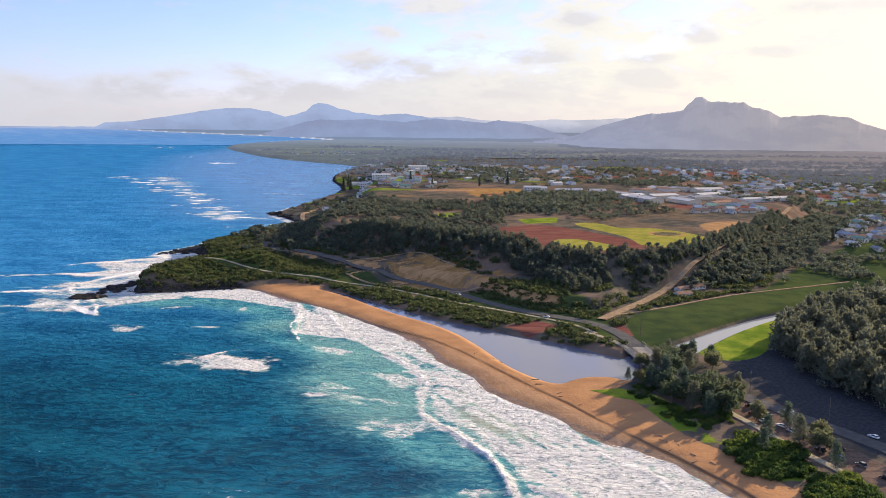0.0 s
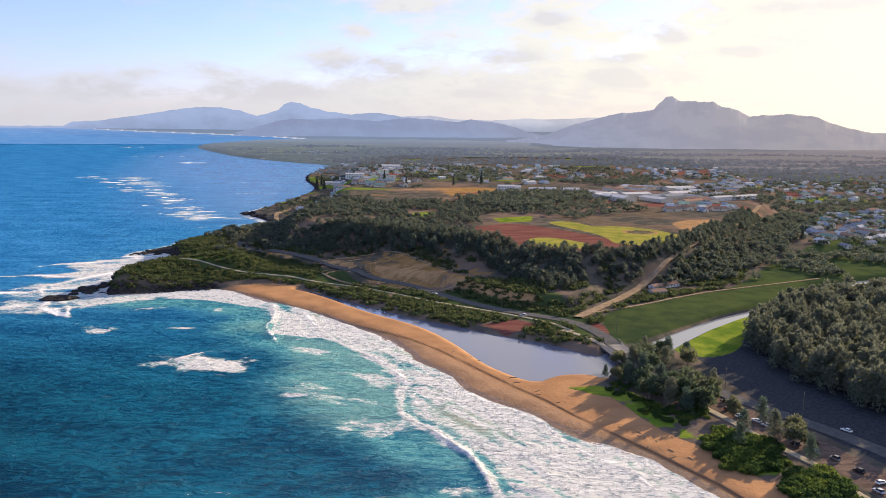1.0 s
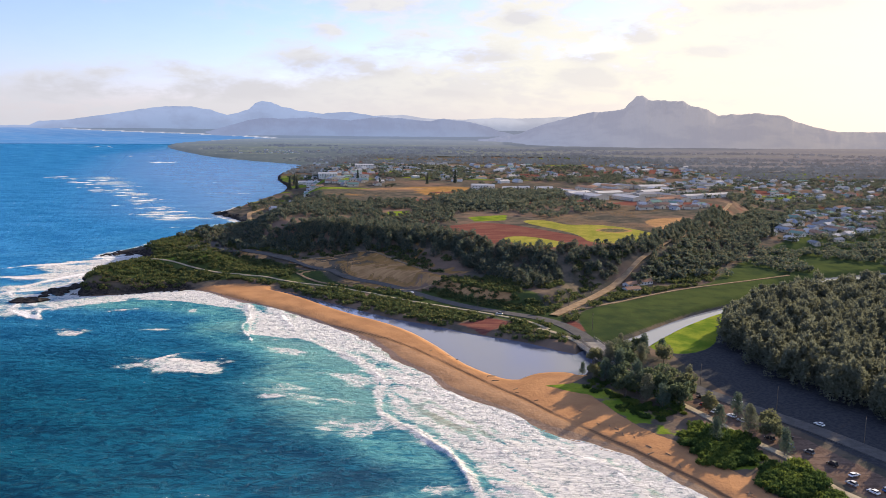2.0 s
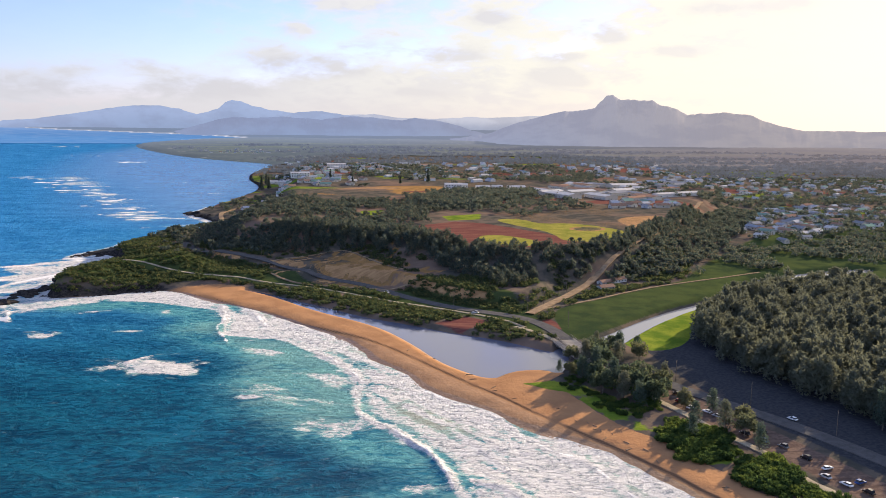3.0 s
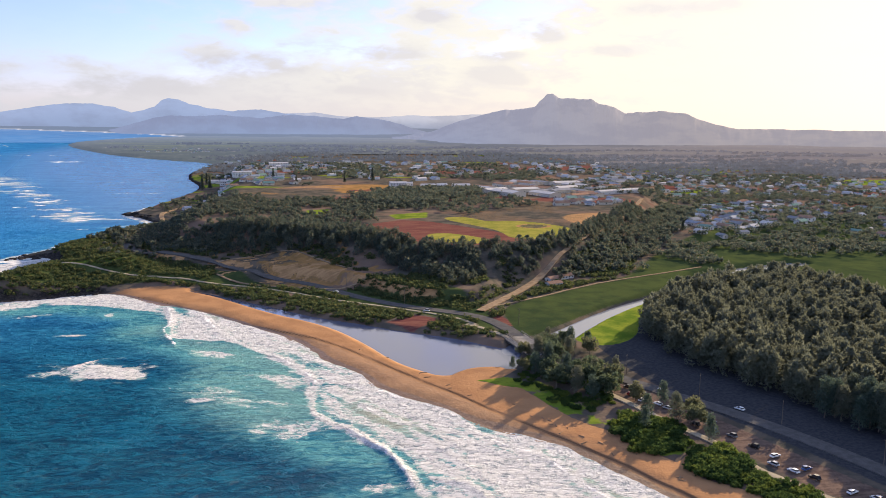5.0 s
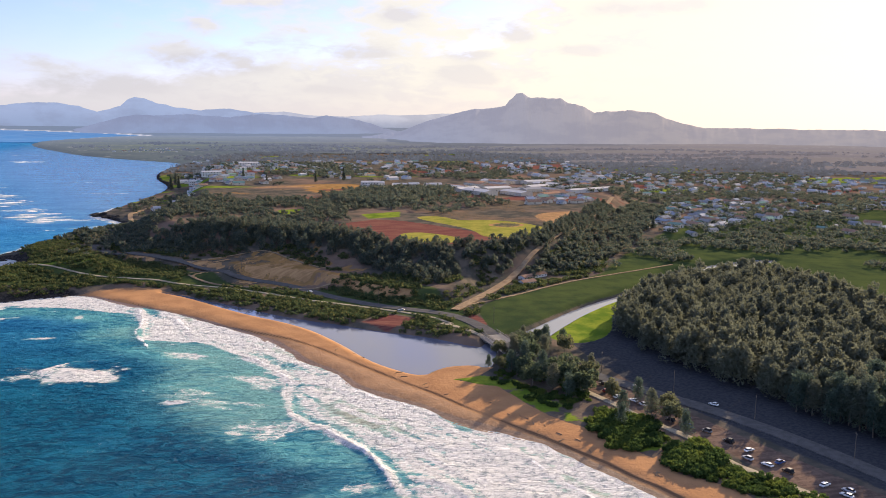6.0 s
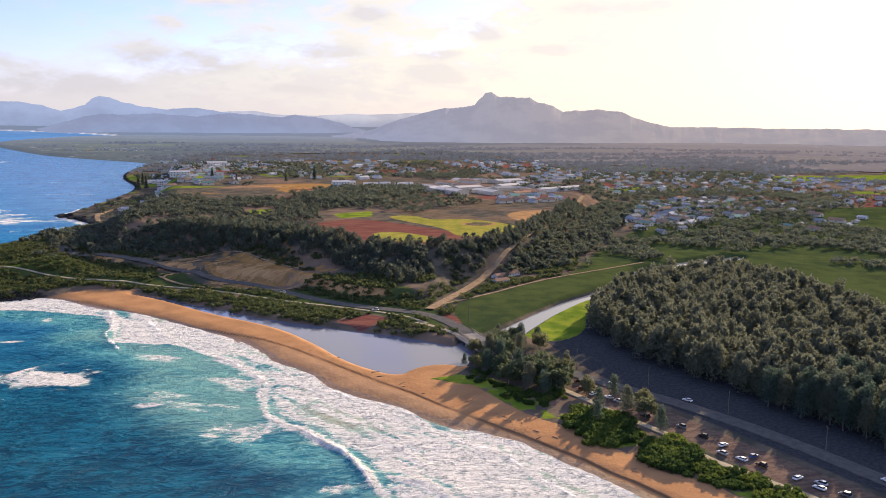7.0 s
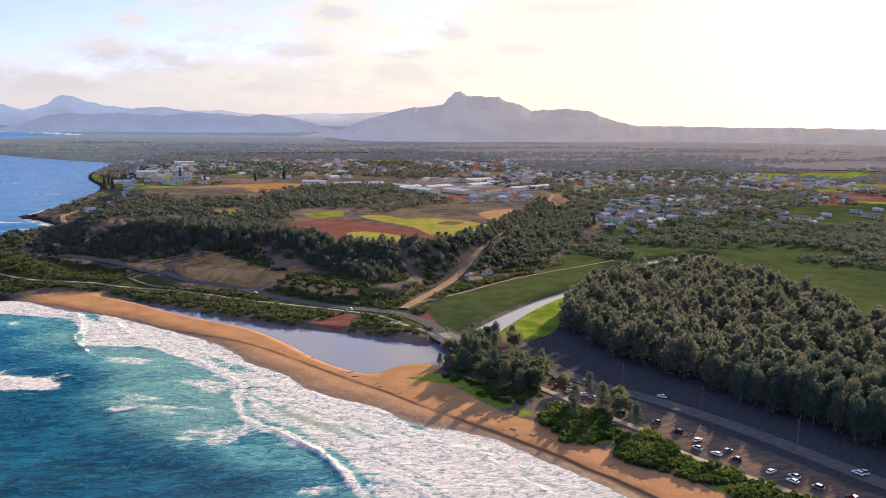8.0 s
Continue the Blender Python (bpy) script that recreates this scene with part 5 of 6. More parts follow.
# ---------------------------------------------------------------- plants behind the beach
BEACH_TRUNKS = [trunk_mesh("trunk", 400 + k, 8, 0.26, 6) for k in range(2)]
BEACH_CROWNS = [crown_mesh("crown", M_BEACH_TREE, 410 + k, 10.0, 5.0, 17, 1300, 0.80, "round") for k in range(4)]
rng = np.random.default_rng(17)
for k, (x, y, s) in enumerate(((104, 396, 0.9), (109, 388, 1.05), (112, 400, 1.1), (117, 409, 1.15), (112, 420, 1.0), (121, 424, 1.1), (128, 415, 1.0), (108, 374, 0.95), (115, 379, 1.15), (122, 384, 1.05), (116, 366, 1.0), (124, 370, 1.1), (129, 377, 0.95), (128, 360, 1.05),
                               (120, 356, 0.85), (136, 372, 1.0), (141, 380, 0.9), (134, 392, 0.9), (146, 322, 1.0), (152, 316, 0.85), (136, 330, 0.8), (125, 436, 0.95), (134, 431, 1.05), (143, 424, 0.9), (151, 301, 0.8), (120, 440, 0.7), (130, 318, 0.7), (108, 434, 0.75), (126, 448, 0.8), (136, 446, 0.85), (146, 436, 0.8), (100, 404, 0.6), (96, 412, 0.5), (140, 352, 0.75), (150, 344, 0.8), (158, 330, 0.7))):
    tree_thing("beach_tree", x, y, stand(x, y), *((BEACH_TRUNKS[k % 2], BEACH_CROWNS[k % 4], 1.2 * s) if k % 2 else (IRON_TRUNKS[k % 3], IRON_CROWNS[k % 5], 0.74 * s)), rng.uniform(0, 6.28), "dark spreading shade tree behind the beach", "tree", "shade trees behind the beach")
plots = [([(114, 321), (116, 292), (138, 294), (146, 318), (132, 336)], 4.2, 0.62, 1.05), ([(128, 274), (139, 291), (152, 292), (155, 276), (140, 264)], 4.2, 0.7, 1.15), ([(100, 384), (100, 352), (112, 340), (132, 350), (128, 366), (112, 366)], 4.6, 0.35, 0.7),
         ([(137, 262), (146, 247), (163, 240), (166, 250), (152, 268)], 4.2, 0.5, 0.85), ([(150, 238), (172, 205), (182, 208), (166, 238)], 4.4, 0.7, 1.1), ([(166, 200), (205, 110), (222, 118), (184, 205)], 6.0, 0.6, 1.0), ([(88, 396), (110, 404), (106, 384), (94, 378)], 4.5, 0.3, 0.5), ([(98, 412), (106, 398), (118, 374), (127, 354), (134, 360), (126, 388), (118, 408), (108, 430)], 5.6, 0.5, 0.9)]
for n, (outline, gap, small, large) in enumerate(plots):
    for x, y in scatter(outline, gap, 500 + n):
        tree_thing("beach_shrub", x, y, stand(x, y) - 0.3, None, BUSH_CROWNS[rng.integers(0, 4)], rng.uniform(small, large), rng.uniform(0, 6.28), "rounded glossy green shrub on the back of the beach", "shrub", "shrubs behind the beach")
p = scatter([(-95, 652), (-30, 592), (30, 538), (70, 502), (104, 466), (112, 482), (84, 512), (44, 548), (6, 580), (-30, 620), (-90, 662)], 4.6, 27)
p = p[fbm(p[:, 0], p[:, 1], 13, 3, 70) > -0.08]
woods("bank_shrubs", away_from(p, (LAGOON, 1.0), ([(40, 521), (62, 536), (78, 520), (55, 500)], -1.0)), 2.6, 2.8, 90, 0.85, "bush", M_SCRUB, "dense green shrubs along the lagoon bank", 28, 6)

# ---------------------------------------------------------------- vehicles
M_GLASS = plain("tinted_car_glass", (0.02, 0.024, 0.03), (0.03, 0.034, 0.04), 1.0, 0.08, 0.6)
M_TYRE = plain("black_rubber", (0.02, 0.02, 0.02), (0.03, 0.03, 0.03), 4.0, 0.8)
M_RIM = plain("alloy", (0.55, 0.56, 0.58), (0.45, 0.46, 0.48), 3.0, 0.3, 0.5, metal=0.9)
M_LAMP = plain("headlamp_glass", (0.75, 0.76, 0.78), (0.65, 0.66, 0.68), 3.0, 0.15, 0.5)
PAINTS = [("white", (0.80, 0.80, 0.79)), ("silver", (0.48, 0.49, 0.51)), ("black", (0.02, 0.02, 0.022)), ("dark red", (0.24, 0.02, 0.02)), ("blue", (0.03, 0.08, 0.24)), ("grey", (0.16, 0.165, 0.17))]


def car(colour, tone, tall):
    """A parked car standing along x: shell, glazed cabin, four wheels with rims, lamps."""
    root = new("car")
    paint = plain(colour.replace(" ", "_") + "_car_paint", tone, tuple(v * 0.85 for v in tone), 2.0, 0.25, 0.5)
    part("body", profile([(-2.25, 0.35), (-2.3, 0.75), (-2.15, 0.98), (-1.2, 1.02), (1.0, 1.0), (1.9, 0.88), (2.25, 0.7), (2.28, 0.35)], -0.9, 0.9, 0.08), paint, root)
    part("cabin", profile([(-2.0, 0.97), (-1.7, tall - 0.1), (-1.3, tall), (0.1, tall), (0.4, tall - 0.1), (1.1, 0.97)], -0.78, 0.78, 0.06), M_GLASS, root, "dark tinted windows")
    part("roof", boxed(-1.6, -0.72, tall - 0.04, 0.2, 0.72, tall + 0.04, bevel=0.03), paint, root)
    lie = Matrix.Rotation(radians(90), 4, "X")
    for wx in (-1.4, 1.4):
        for wy in (-0.84, 0.84):
            wheel = part("wheel", tube(0.34, 0.34, -0.11, 0.11, 14, Matrix.Translation((wx, wy, 0.34)) @ lie), M_TYRE, root)
            part("rim", tube(0.2, 0.2, -0.125, 0.125, 10, Matrix.Translation((wx, wy, 0.34)) @ lie), M_RIM, wheel)
    for wy in (-0.65, 0.65):
        part("headlight", boxed(2.16, wy - 0.18, 0.62, 2.29, wy + 0.18, 0.78, bevel=0.03), M_LAMP, root)
    return tagged(root, f"{colour} parked car on the dirt verge", "car", "parked cars")


cars = [put(car(name, tone, 1.45 + 0.22 * (k % 3)), Matrix.Translation((0, 0, 0))) for k, (name, tone) in enumerate(PAINTS)]
spots = [(163, 274, 110, 1), (167, 267, 112, 0), (168, 281, 20, 0), (171, 260, 108, 2), (179, 238, 112, 0), (177, 247, 20, 0), (182, 241, 115, 1), (184, 231, 112, 5), (206, 236, 104, 0), (150, 339, 118, 1), (143, 351, 25, 0), (158, 362, 120, 0), (143, 369, 118, 2), (141, 360, 30, 3), (153, 318, 115, 2),
         (157, 310, 112, 4), (157, 328, 118, 1), (152, 334, 25, 3), (162, 303, 112, 5), (148, 345, 118, 0), (165, 291, 112, 2), (173, 268, 20, 4), (181, 331, 118, 0), (208, 236, 104, 1), (190, 221, 112, 3), (195, 212, 112, 2), (116, 431, 96, 0), (136, 398, 115, 1), (147, 357, 28, 5), (161, 318, 30, 2), (12, 616, 130, 0), (70, 545, 155, 1)]
for x, y, turn, k in spots:
    z = stand(x, y) + (0.42 if distance(np.array([x]), np.array([y]), HIGHWAY)[0] < 5 else 0.05)
    ob = cars[k] if cars[k].location.length < 1 else copy_thing(cars[k], Matrix.Identity(4))
    ob.matrix_basis = Matrix.Translation((x, y, z)) @ Matrix.Rotation(radians(turn), 4, "Z")

# ---------------------------------------------------------------- bridges
M_CONCRETE = plain("weathered_concrete", (0.27, 0.25, 0.22), (0.19, 0.175, 0.155), 0.5, 0.85)


def bridge(a, b, width, z, label):
    """A low girder bridge from a to b with piers and a railing on both sides."""
    root = new("road_bridge")
    a, b = Vector((*a, z)), Vector((*b, z))
    long = (b - a).length
    part("deck", boxed(0, -width / 2, -0.7, long, width / 2, 0.0, bevel=0.05), M_CONCRETE, root)
    for side in (-1, 1):
        y = side * (width / 2 - 0.2)
        rail = part("railing", block(block(bmesh.new(), 0, y - 0.08, 0.95, long, y + 0.08, 1.15), 0, y - 0.05, 0.5, long, y + 0.05, 0.62), M_CONCRETE, root)
        for k in range(int(long / 3) + 1):
            part("post", boxed(3 * k - 0.12, y - 0.12, 0, 3 * k + 0.12, y + 0.12, 1.0, bevel=0.02), M_CONCRETE, rail)
    for k in range(1, 4):
        part("pier", boxed(long * k / 4 - 0.4, -width / 2 + 0.5, -5.5, long * k / 4 + 0.4, width / 2 - 0.5, -0.7, bevel=0.08), M_CONCRETE, root)
    root.matrix_world = Matrix.Translation(a) @ Matrix.Rotation(math.atan2(b.y - a.y, b.x - a.x), 4, "Z")
    return tagged(root, label, "bridge")


bridge((119.2, 437), (115, 482), 10.5, 3.15, "concrete highway bridge over the river mouth")
bridge((112.5, 432), (107, 476), 4.0, 3.35, "narrow concrete footbridge over the river mouth")

# ---------------------------------------------------------------- buildings
M_WHITE = plain("white_render", (0.60, 0.58, 0.55), (0.50, 0.49, 0.46), 0.3, 0.7, vary=False)
M_CREAM = plain("cream_boards", (0.58, 0.52, 0.42), (0.48, 0.43, 0.35), 0.4, 0.8)
M_DARKWIN = plain("window_glass", (0.03, 0.035, 0.04), (0.05, 0.055, 0.06), 1.0, 0.1, 0.6)
ROOFS = [("white metal roof", plain("white_metal_roof", (0.52, 0.49, 0.46), (0.42, 0.40, 0.38), 0.3, 0.4)), ("grey shingle roof", plain("grey_shingles", (0.20, 0.20, 0.21), (0.28, 0.28, 0.28), 0.4, 0.75)), ("rusty brown roof", plain("rusty_metal_roof", (0.26, 0.15, 0.10), (0.34, 0.22, 0.15), 0.4, 0.7)),
         ("pale blue roof", plain("pale_blue_roof", (0.31, 0.33, 0.36), (0.25, 0.27, 0.30), 0.4, 0.5)), ("green metal roof", plain("green_metal_roof", (0.15, 0.24, 0.19), (0.20, 0.28, 0.23), 0.4, 0.5))]


def house(name, long, deep, walls, rise, roof, roof_name, wall_mat, label, storeys=1, group="houses of the town", openings=7):
    """A gabled house: walls, overhanging roof, rows of windows with frames, and a door."""
    root = new(name)
    part("wall", boxed(-long / 2, -deep / 2, -1.5, long / 2, deep / 2, walls), wall_mat, root)
    over = 0.6
    bm = profile([(-deep / 2 - over, walls - 0.25), (0, walls + rise), (deep / 2 + over, walls - 0.25), (deep / 2 + over, walls), (0, walls + rise + 0.3), (-deep / 2 - over, walls)], -long / 2 - over, long / 2 + over)
    bmesh.ops.rotate(bm, verts=bm.verts[:], cent=(0, 0, 0), matrix=Matrix.Rotation(radians(90), 3, "Z"))
    part("roof", bm, roof, root, roof_name)
    for side in (-1, 1):
        gable = bmesh.new()
        x = side * (long / 2 - 0.02)
        v = [gable.verts.new(q) for q in ((x, -deep / 2, walls), (x, deep / 2, walls), (x, 0, walls + rise))]
        w = [gable.verts.new((q.co.x - side * 0.2, q.co.y, q.co.z)) for q in v]
        for f in ((v[0], v[1], v[2]), (w[2], w[1], w[0]), (v[0], v[2], w[2], w[0]), (v[2], v[1], w[1], w[2])):
            gable.faces.new(f)
        part("gable", gable, wall_mat, root)
    high = walls / storeys
    for side in (-1, 1):
        y = side * deep / 2
        for f in range(storeys):
            count = min(max(2, int(long / 4)), openings)
            for k in range(count):
                x = -long / 2 + long * (k + 0.5) / count
                part("window", boxed(x - 0.7, y - 0.06, f * high + 0.9, x + 0.7, y + 0.06, f * high + min(2.2, high - 0.4)), M_DARKWIN, root)
    part("door", boxed(-long / 2 - 0.06, -0.5, 0, -long / 2 + 0.06, 0.5, 2.1), M_DARKWIN, root)
    return tagged(root, label, "house" if name == "house" else "building", group)


homes = []
for k, (roof_name, mat) in enumerate(ROOFS):
    homes.append(house("house", 13 + 2 * (k % 3), 8.5, 3.0, 1.9, mat, roof_name, (M_WHITE, M_CREAM)[k % 2], f"single-storey house with a {roof_name}"))
rng = np.random.default_rng(29)
used = set()


def settle(models, x, y, turn, grow=1.0, z=None):
    """Sets a model down, the first time itself and then as copies."""
    k = int(rng.integers(0, len(models)))
    first = id(models[k]) not in used
    used.add(id(models[k]))
    ob = models[k] if first else copy_thing(models[k], Matrix.Identity(4))
    ob.matrix_basis = at(x, y, stand(x, y) if z is None else z, turn, grow)
    return ob


def cluster(models, outline, gap, seed, grow=1.0, turn=20.0):
    p = scatter(outline, gap, seed)
    p = p[distance(p[:, 0], p[:, 1], LAND, True) > 25]
    for (x, y), z in zip(p, height(p[:, 0], p[:, 1])):
        settle(models, x, y, turn + rng.choice((0, 90)) + rng.uniform(-12, 12), grow * rng.uniform(0.85, 1.25), z)



cluster(homes, [(400, 900), (470, 1000), (560, 1150), (720, 1250), (860, 1270), (820, 1130), (560, 920), (480, 850)], 33, 31)
cluster(homes, [(-150, 1400), (-110, 1330), (-40, 1420), (-60, 1560), (-140, 1600)], 34, 32)
cluster(homes, [(-180, 1140), (-90, 1180), (-100, 1260), (-170, 1260)], 40, 34)
cluster(homes, [(780, 930), (1000, 1250), (1180, 1250), (960, 900)], 66, 37)
for x, y, turn in ((184, 622, 24), (190, 642, 30), (203, 651, 28)):
    settle(homes[1:3], x, y, turn, 0.8)
small_homes = [house("house", 11 + 3 * (k % 3), 8.0, 3.0, 2.0, mat, roof_name, (M_CREAM, M_WHITE)[k % 2], f"small far-off house with a {roof_name}", openings=1) for k, (roof_name, mat) in enumerate(ROOFS)]
cluster(small_homes, [(420, 930), (480, 1020), (600, 1190), (760, 1260), (640, 1080), (520, 930)], 24, 51, 0.95)
cluster(small_homes, [(640, 860), (760, 900), (980, 1180), (860, 1200), (700, 1010)], 44, 53)
cluster(small_homes, [(-150, 1340), (-60, 1330), (10, 1420), (0, 1560), (-140, 1580)], 38, 54)
cluster(small_homes, [(300, 980), (400, 1010), (440, 1090), (320, 1090)], 26, 56)


def far_town(p, seed):
    """Gabled houses too far off and too many to count, as one mesh with white walls and roofs of several colours."""
    rng = np.random.default_rng(seed)
    verts, faces, kinds = [], [], []
    for (x, y), z in zip(p, height(p[:, 0], p[:, 1])):
        long, deep, wall, rise = rng.uniform(9, 22) / 2, rng.uniform(7, 10) / 2, rng.uniform(2.8, 4.5), rng.uniform(1.4, 2.4)
        a = rng.uniform(-0.2, 0.2) + rng.choice((0.4, 1.97))
        n = len(verts)
        for u, v, w in ((-long, -deep, -1), (long, -deep, -1), (long, deep, -1), (-long, deep, -1), (-long, -deep, wall), (long, -deep, wall), (long, deep, wall), (-long, deep, wall), (-long, 0, wall + rise), (long, 0, wall + rise)):
            verts.append((x + u * math.cos(a) - v * math.sin(a), y + u * math.sin(a) + v * math.cos(a), z + w))
        faces += [tuple(n + k for k in f) for f in ((0, 1, 5, 4), (2, 3, 7, 6), (1, 2, 6, 9, 5), (3, 0, 4, 8, 7), (4, 5, 9, 8), (6, 7, 8, 9))]
        roof = int(rng.integers(2, 7))
        kinds += [int(rng.integers(0, 2))] * 4 + [roof, roof]
    me = bpy.data.meshes.new("far_houses")
    me.from_pydata([tuple(v) for v in fold(np.array(verts))], [], faces)
    for mat in (M_WHITE, M_CREAM, *(m for _, m in ROOFS)):
        me.materials.append(mat)
    me.polygons.foreach_set("material_index", kinds)
    return tagged(new("far_houses", me), "far-off houses of the town among trees", "houses", kind="stuff")


far_plots = np.concatenate([scatter(outline, gap, 60 + k) for k, (outline, gap) in enumerate((([(500, 1290), (700, 1330), (960, 1360), (1240, 1300), (1400, 1700), (800, 2100), (430, 1950)], 46), ([(40, 1500), (200, 1450), (420, 1600), (340, 2100), (-60, 2100)], 50), ([(-190, 1640), (-60, 1620), (60, 1760), (40, 2000), (-200, 1980)], 36), ([(-250, 2450), (-60, 2500), (0, 2900), (-240, 2800)], 50), ([(-620, 3400), (-400, 3300), (-300, 3700), (-560, 3800)], 60)))])
far_town(far_plots[distance(far_plots[:, 0], far_plots[:, 1], LAND, True) > 25], 61)
sheds = [house("warehouse", 62, 26, 6.0, 2.4, ROOFS[0][1], "white metal roof", M_CREAM, "long industrial shed with a white metal roof", group="sheds of the industrial estate"),
         house("warehouse", 44, 22, 5.5, 2.0, ROOFS[1][1], "grey roof", M_CREAM, "industrial shed with a grey roof", group="sheds of the industrial estate"),
         house("warehouse", 52, 20, 5.0, 2.0, ROOFS[2][1], "rusty roof", M_CREAM, "industrial shed with a rusty brown roof", group="sheds of the industrial estate")]
cluster(sheds, [(270, 1110), (400, 1100), (440, 1180), (560, 1420), (330, 1420), (250, 1230)], 41, 38, 0.75, 28)
long_shed = house("warehouse", 94, 13, 5.0, 1.6, ROOFS[0][1], "white metal roof", M_WHITE, "very long low shed with a bright white roof", group="sheds of the industrial estate")
long_shed.matrix_basis = at(462, 1190, stand(462, 1190), 28)
for x, y, long, deep, walls, turn, storeys in ((136, 1276, 26, 14, 9.5, 3, 3), (154, 1290, 12, 12, 8.0, 3, 2), (184, 1284, 22, 12, 5.5, 2, 2), (207, 1288, 16, 11, 6.0, 4, 2), (240, 1300, 28, 12, 4.5, 4, 1)):
    block_house = house("apartment_block", long, deep, walls, 1.8, ROOFS[0][1], "white roof", M_WHITE, "white apartment block on the rise above dark trees", storeys, "white blocks on the rise")
    block_house.matrix_basis = at(x, y, stand(x, y) + 1.0, turn)
for x, y, long, deep, walls, storeys in ((-118, 1552, 34, 14, 8, 3), (-150, 1600, 24, 12, 7, 2), (-60, 1850, 40, 16, 8, 3)):
    block_house = house("hotel_block", long, deep, walls, 2.0, ROOFS[0][1], "pale roof", M_WHITE, "pale seaside hotel block among trees", storeys, "seaside blocks")
    block_house.matrix_basis = at(x, y, stand(x, y), 8)

# ---------------------------------------------------------------- poles, boulders and driftwood
def utility_pole():
    root = new("utility_pole")
    post = part("post", tube(0.17, 0.11, -0.8, 11.0, 8), M_BARK, root)
    arm = part("crossarm", boxed(-1.3, -0.07, 10.1, 1.3, 0.07, 10.28, bevel=0.02), M_BARK, root)
    for x in (-1.1, -0.4, 0.4, 1.1):
        part("insulator", tube(0.06, 0.04, 10.28, 10.5, 8, Matrix.Translation((x, 0, 0))), M_CONCRETE, arm)
    return tagged(root, "wooden utility pole beside the highway", "utility pole", "poles along the highway")


first_pole = utility_pole()
for k, (x, y, turn) in enumerate(((-40, 695, 40), (-96, 745, 40), (20, 622, 55), (58, 570, 30), (106, 545, 60), (123, 500, 90), (127, 428, 70), (150, 388, 60), (172, 352, 60), (190, 312, 65), (203, 265, 75), (-150, 812, 50), (122, 566, 30), (150, 612, 30), (190, 672, 30))):
    ob = first_pole if k == 0 else copy_thing(first_pole, Matrix.Identity(4))
    ob.matrix_basis = Matrix.Translation((x, y, stand(x, y))) @ Matrix.Rotation(radians(turn), 4, "Z")


def boulder_mesh(seed):
    bm = bmesh.new()
    bmesh.ops.create_icosphere(bm, subdivisions=2, radius=1.0)
    for v in bm.verts:
        v.co *= 1 + 0.45 * noise.noise(v.co * 1.3 + Vector((seed * 7.0, 0, 0)))
        v.co.z *= 0.6
    me = bpy.data.meshes.new("boulder")
    bm.to_mesh(me)
    bm.free()
    me.materials.append(M_ROCK)
    return me


BOULDERS = [boulder_mesh(k) for k in range(5)]
rng = np.random.default_rng(37)


def boulders(line, count, spread, small, large, label, group):
    p = rounded(line, False, 2)
    for _ in range(count):
        k = rng.integers(0, len(p) - 1)
        x, y = p[k] + (p[k + 1] - p[k]) * rng.uniform() + rng.normal(size=2) * spread
        s = rng.uniform(small, large)
        ob = tagged(new("boulder", BOULDERS[rng.integers(0, 5)]), label, "rock", group)
        ob.matrix_world = Matrix.Translation((x, y, max(stand(x, y), -0.4) + 0.15 * s)) @ Matrix.Rotation(rng.uniform(0, 6.28), 4, "Z") @ Matrix.Diagonal((s * rng.uniform(0.8, 1.6), s, s * rng.uniform(0.6, 1.0), 1))


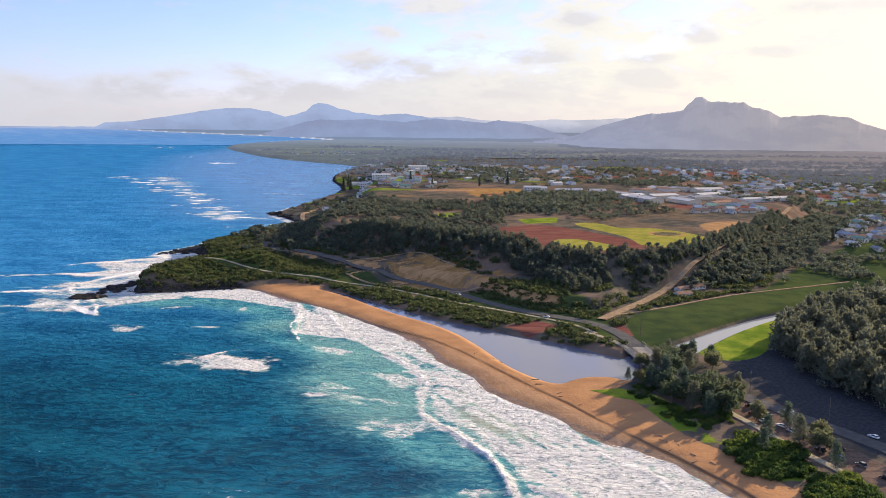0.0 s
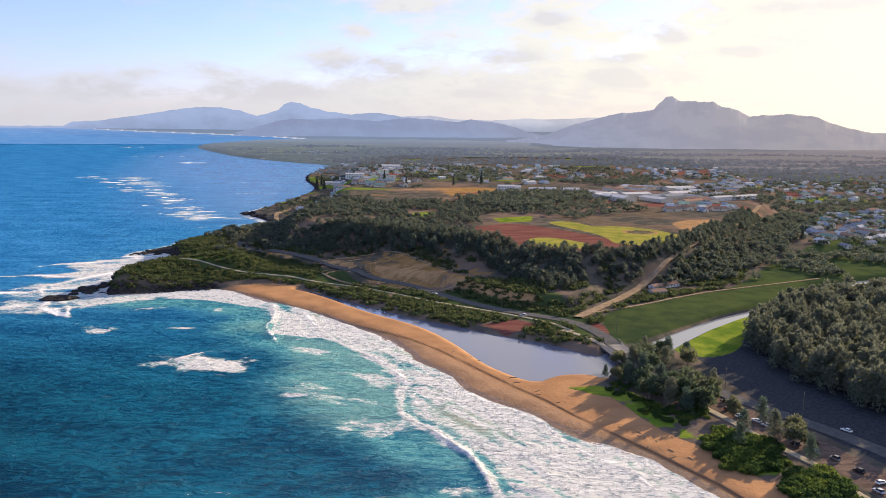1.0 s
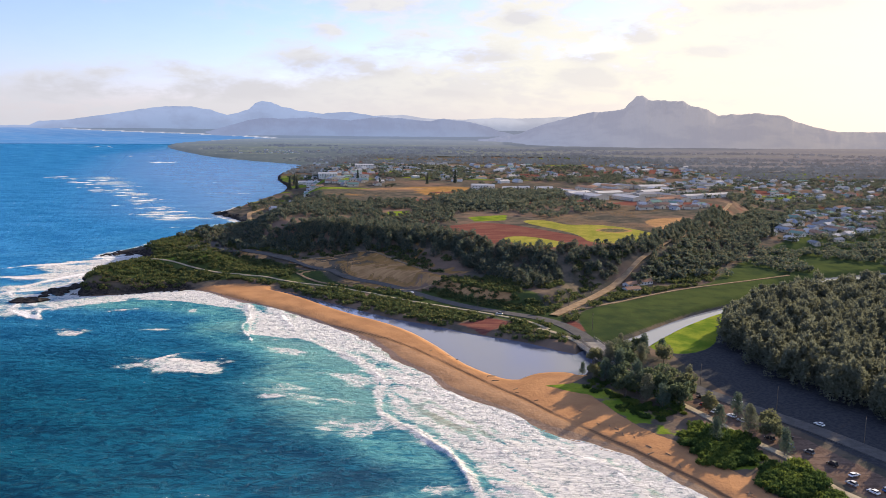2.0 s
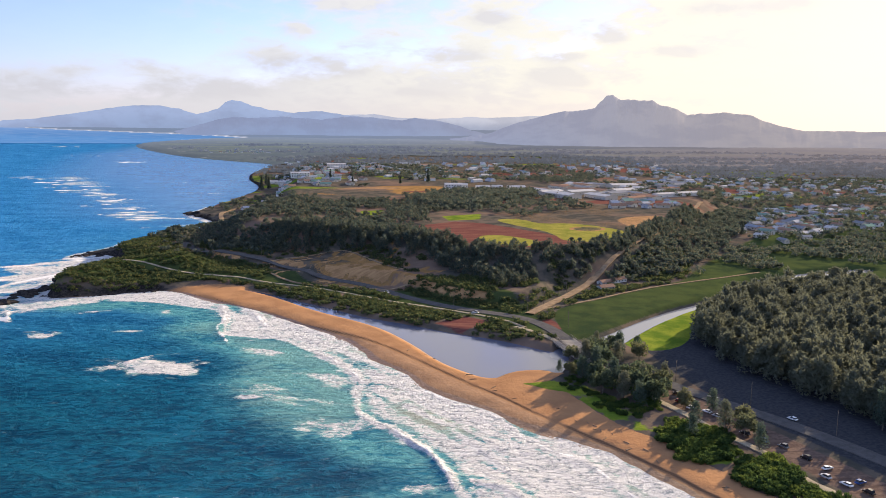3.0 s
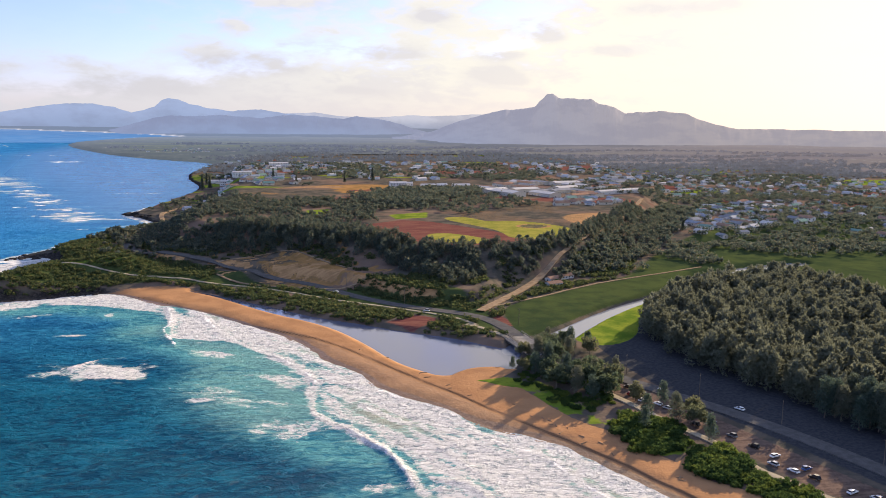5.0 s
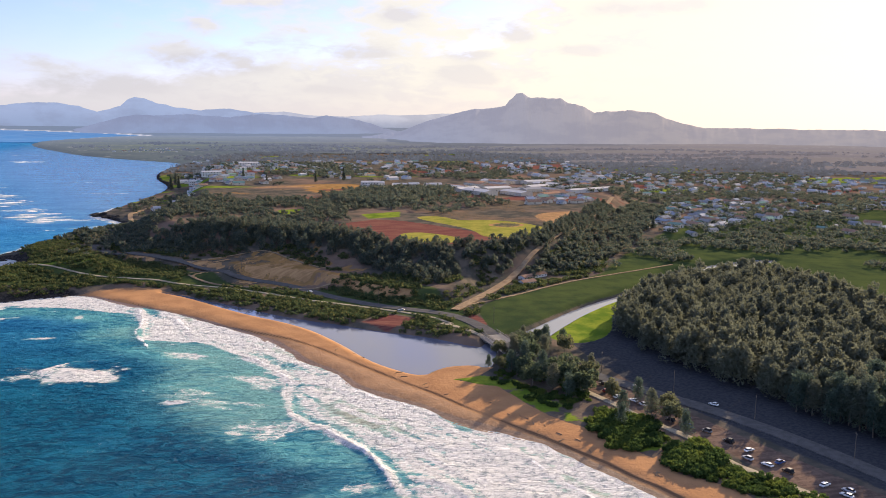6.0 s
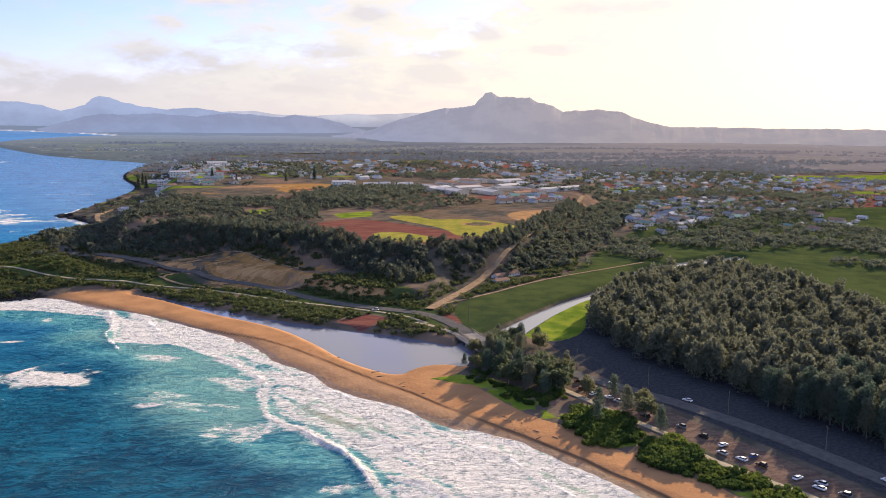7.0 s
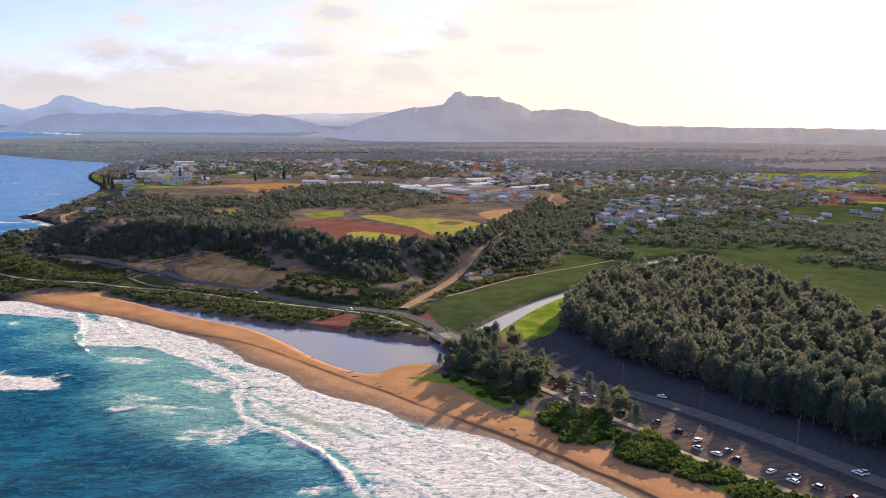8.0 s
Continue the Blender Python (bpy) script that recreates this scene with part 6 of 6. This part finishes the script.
boulders([(-270, 600), (-262, 622), (-254, 645), (-250, 662)], 34, 4.0, 1.5, 5.0, "black lava rock awash off the point", "rocks off the point")
boulders([(-243, 630), (-234, 623), (-211, 627), (-181, 641), (-164, 648)], 30, 1.6, 0.8, 2.0, "dark lava boulder at the foot of the point", "boulders round the point")
boulders([(-249, 665), (-242, 702), (-228, 731), (-220, 757), (-234, 785), (-247, 818), (-272, 824), (-284, 814), (-262, 862), (-250, 905)], 52, 2.5, 1.2, 3.2, "dark lava boulder at the foot of the point", "boulders round the point")
boulders([(-66, 628), (-30, 592), (-8, 566)], 26, 1.5, 0.5, 1.3, "brown boulder of the lagoon bank", "boulders of the lagoon bank")
boulders([(-254, 1212), (-240, 1190), (-210, 1140)], 16, 4.0, 2.0, 5.0, "dark lava rock of the second point", "rocks of the second point")
M_DRIFT = plain("bleached_driftwood", (0.30, 0.22, 0.15), (0.20, 0.14, 0.09), 2.0, 0.9)
log_mesh = bpy.data.meshes.new("driftwood_log")
bm = tube(0.22, 0.12, -1.6, 1.6, 8, Matrix.Rotation(radians(90), 4, "X"))
for v in bm.verts:
    v.co.x += 0.15 * math.sin(v.co.y * 1.7)
bm.to_mesh(log_mesh)
bm.free()
log_mesh.materials.append(M_DRIFT)
for _ in range(26):
    u = rng.uniform()
    x, y = np.array([20, 462]) * (1 - u) + np.array([128, 262]) * u + rng.normal(size=2) * 3.0
    ob = tagged(new("driftwood_log", log_mesh), "bleached driftwood log lying on the sand", "driftwood", "driftwood on the beach")
    ob.matrix_world = Matrix.Translation((x, y, stand(x, y) + 0.12)) @ Matrix.Rotation(rng.uniform(0, 6.28), 4, "Z") @ Matrix.Scale(rng.uniform(0.5, 1.2), 4)

# tall spire-shaped pines that stand over the far houses
PINE_TRUNK = trunk_mesh("trunk", 600, 26, 0.4, 4)
PINE_CROWN = crown_mesh("crown", M_WOODS, 610, 28.0, 4.0, 16, 700, 1.8, "spire")
for x, y, s in ((-190, 1566, 1.0), (-178, 1578, 0.9), (-196, 1700, 0.9), (109, 1420, 0.9), (60, 1395, 0.6), (-60, 1480, 0.7), (-20, 1405, 0.5), (430, 905, 0.6)):
    tree_thing("pine_tree", x, y, stand(x, y), PINE_TRUNK, PINE_CROWN, s, x, "tall dark spire-shaped pine among the far houses", "tree", "spire pines")
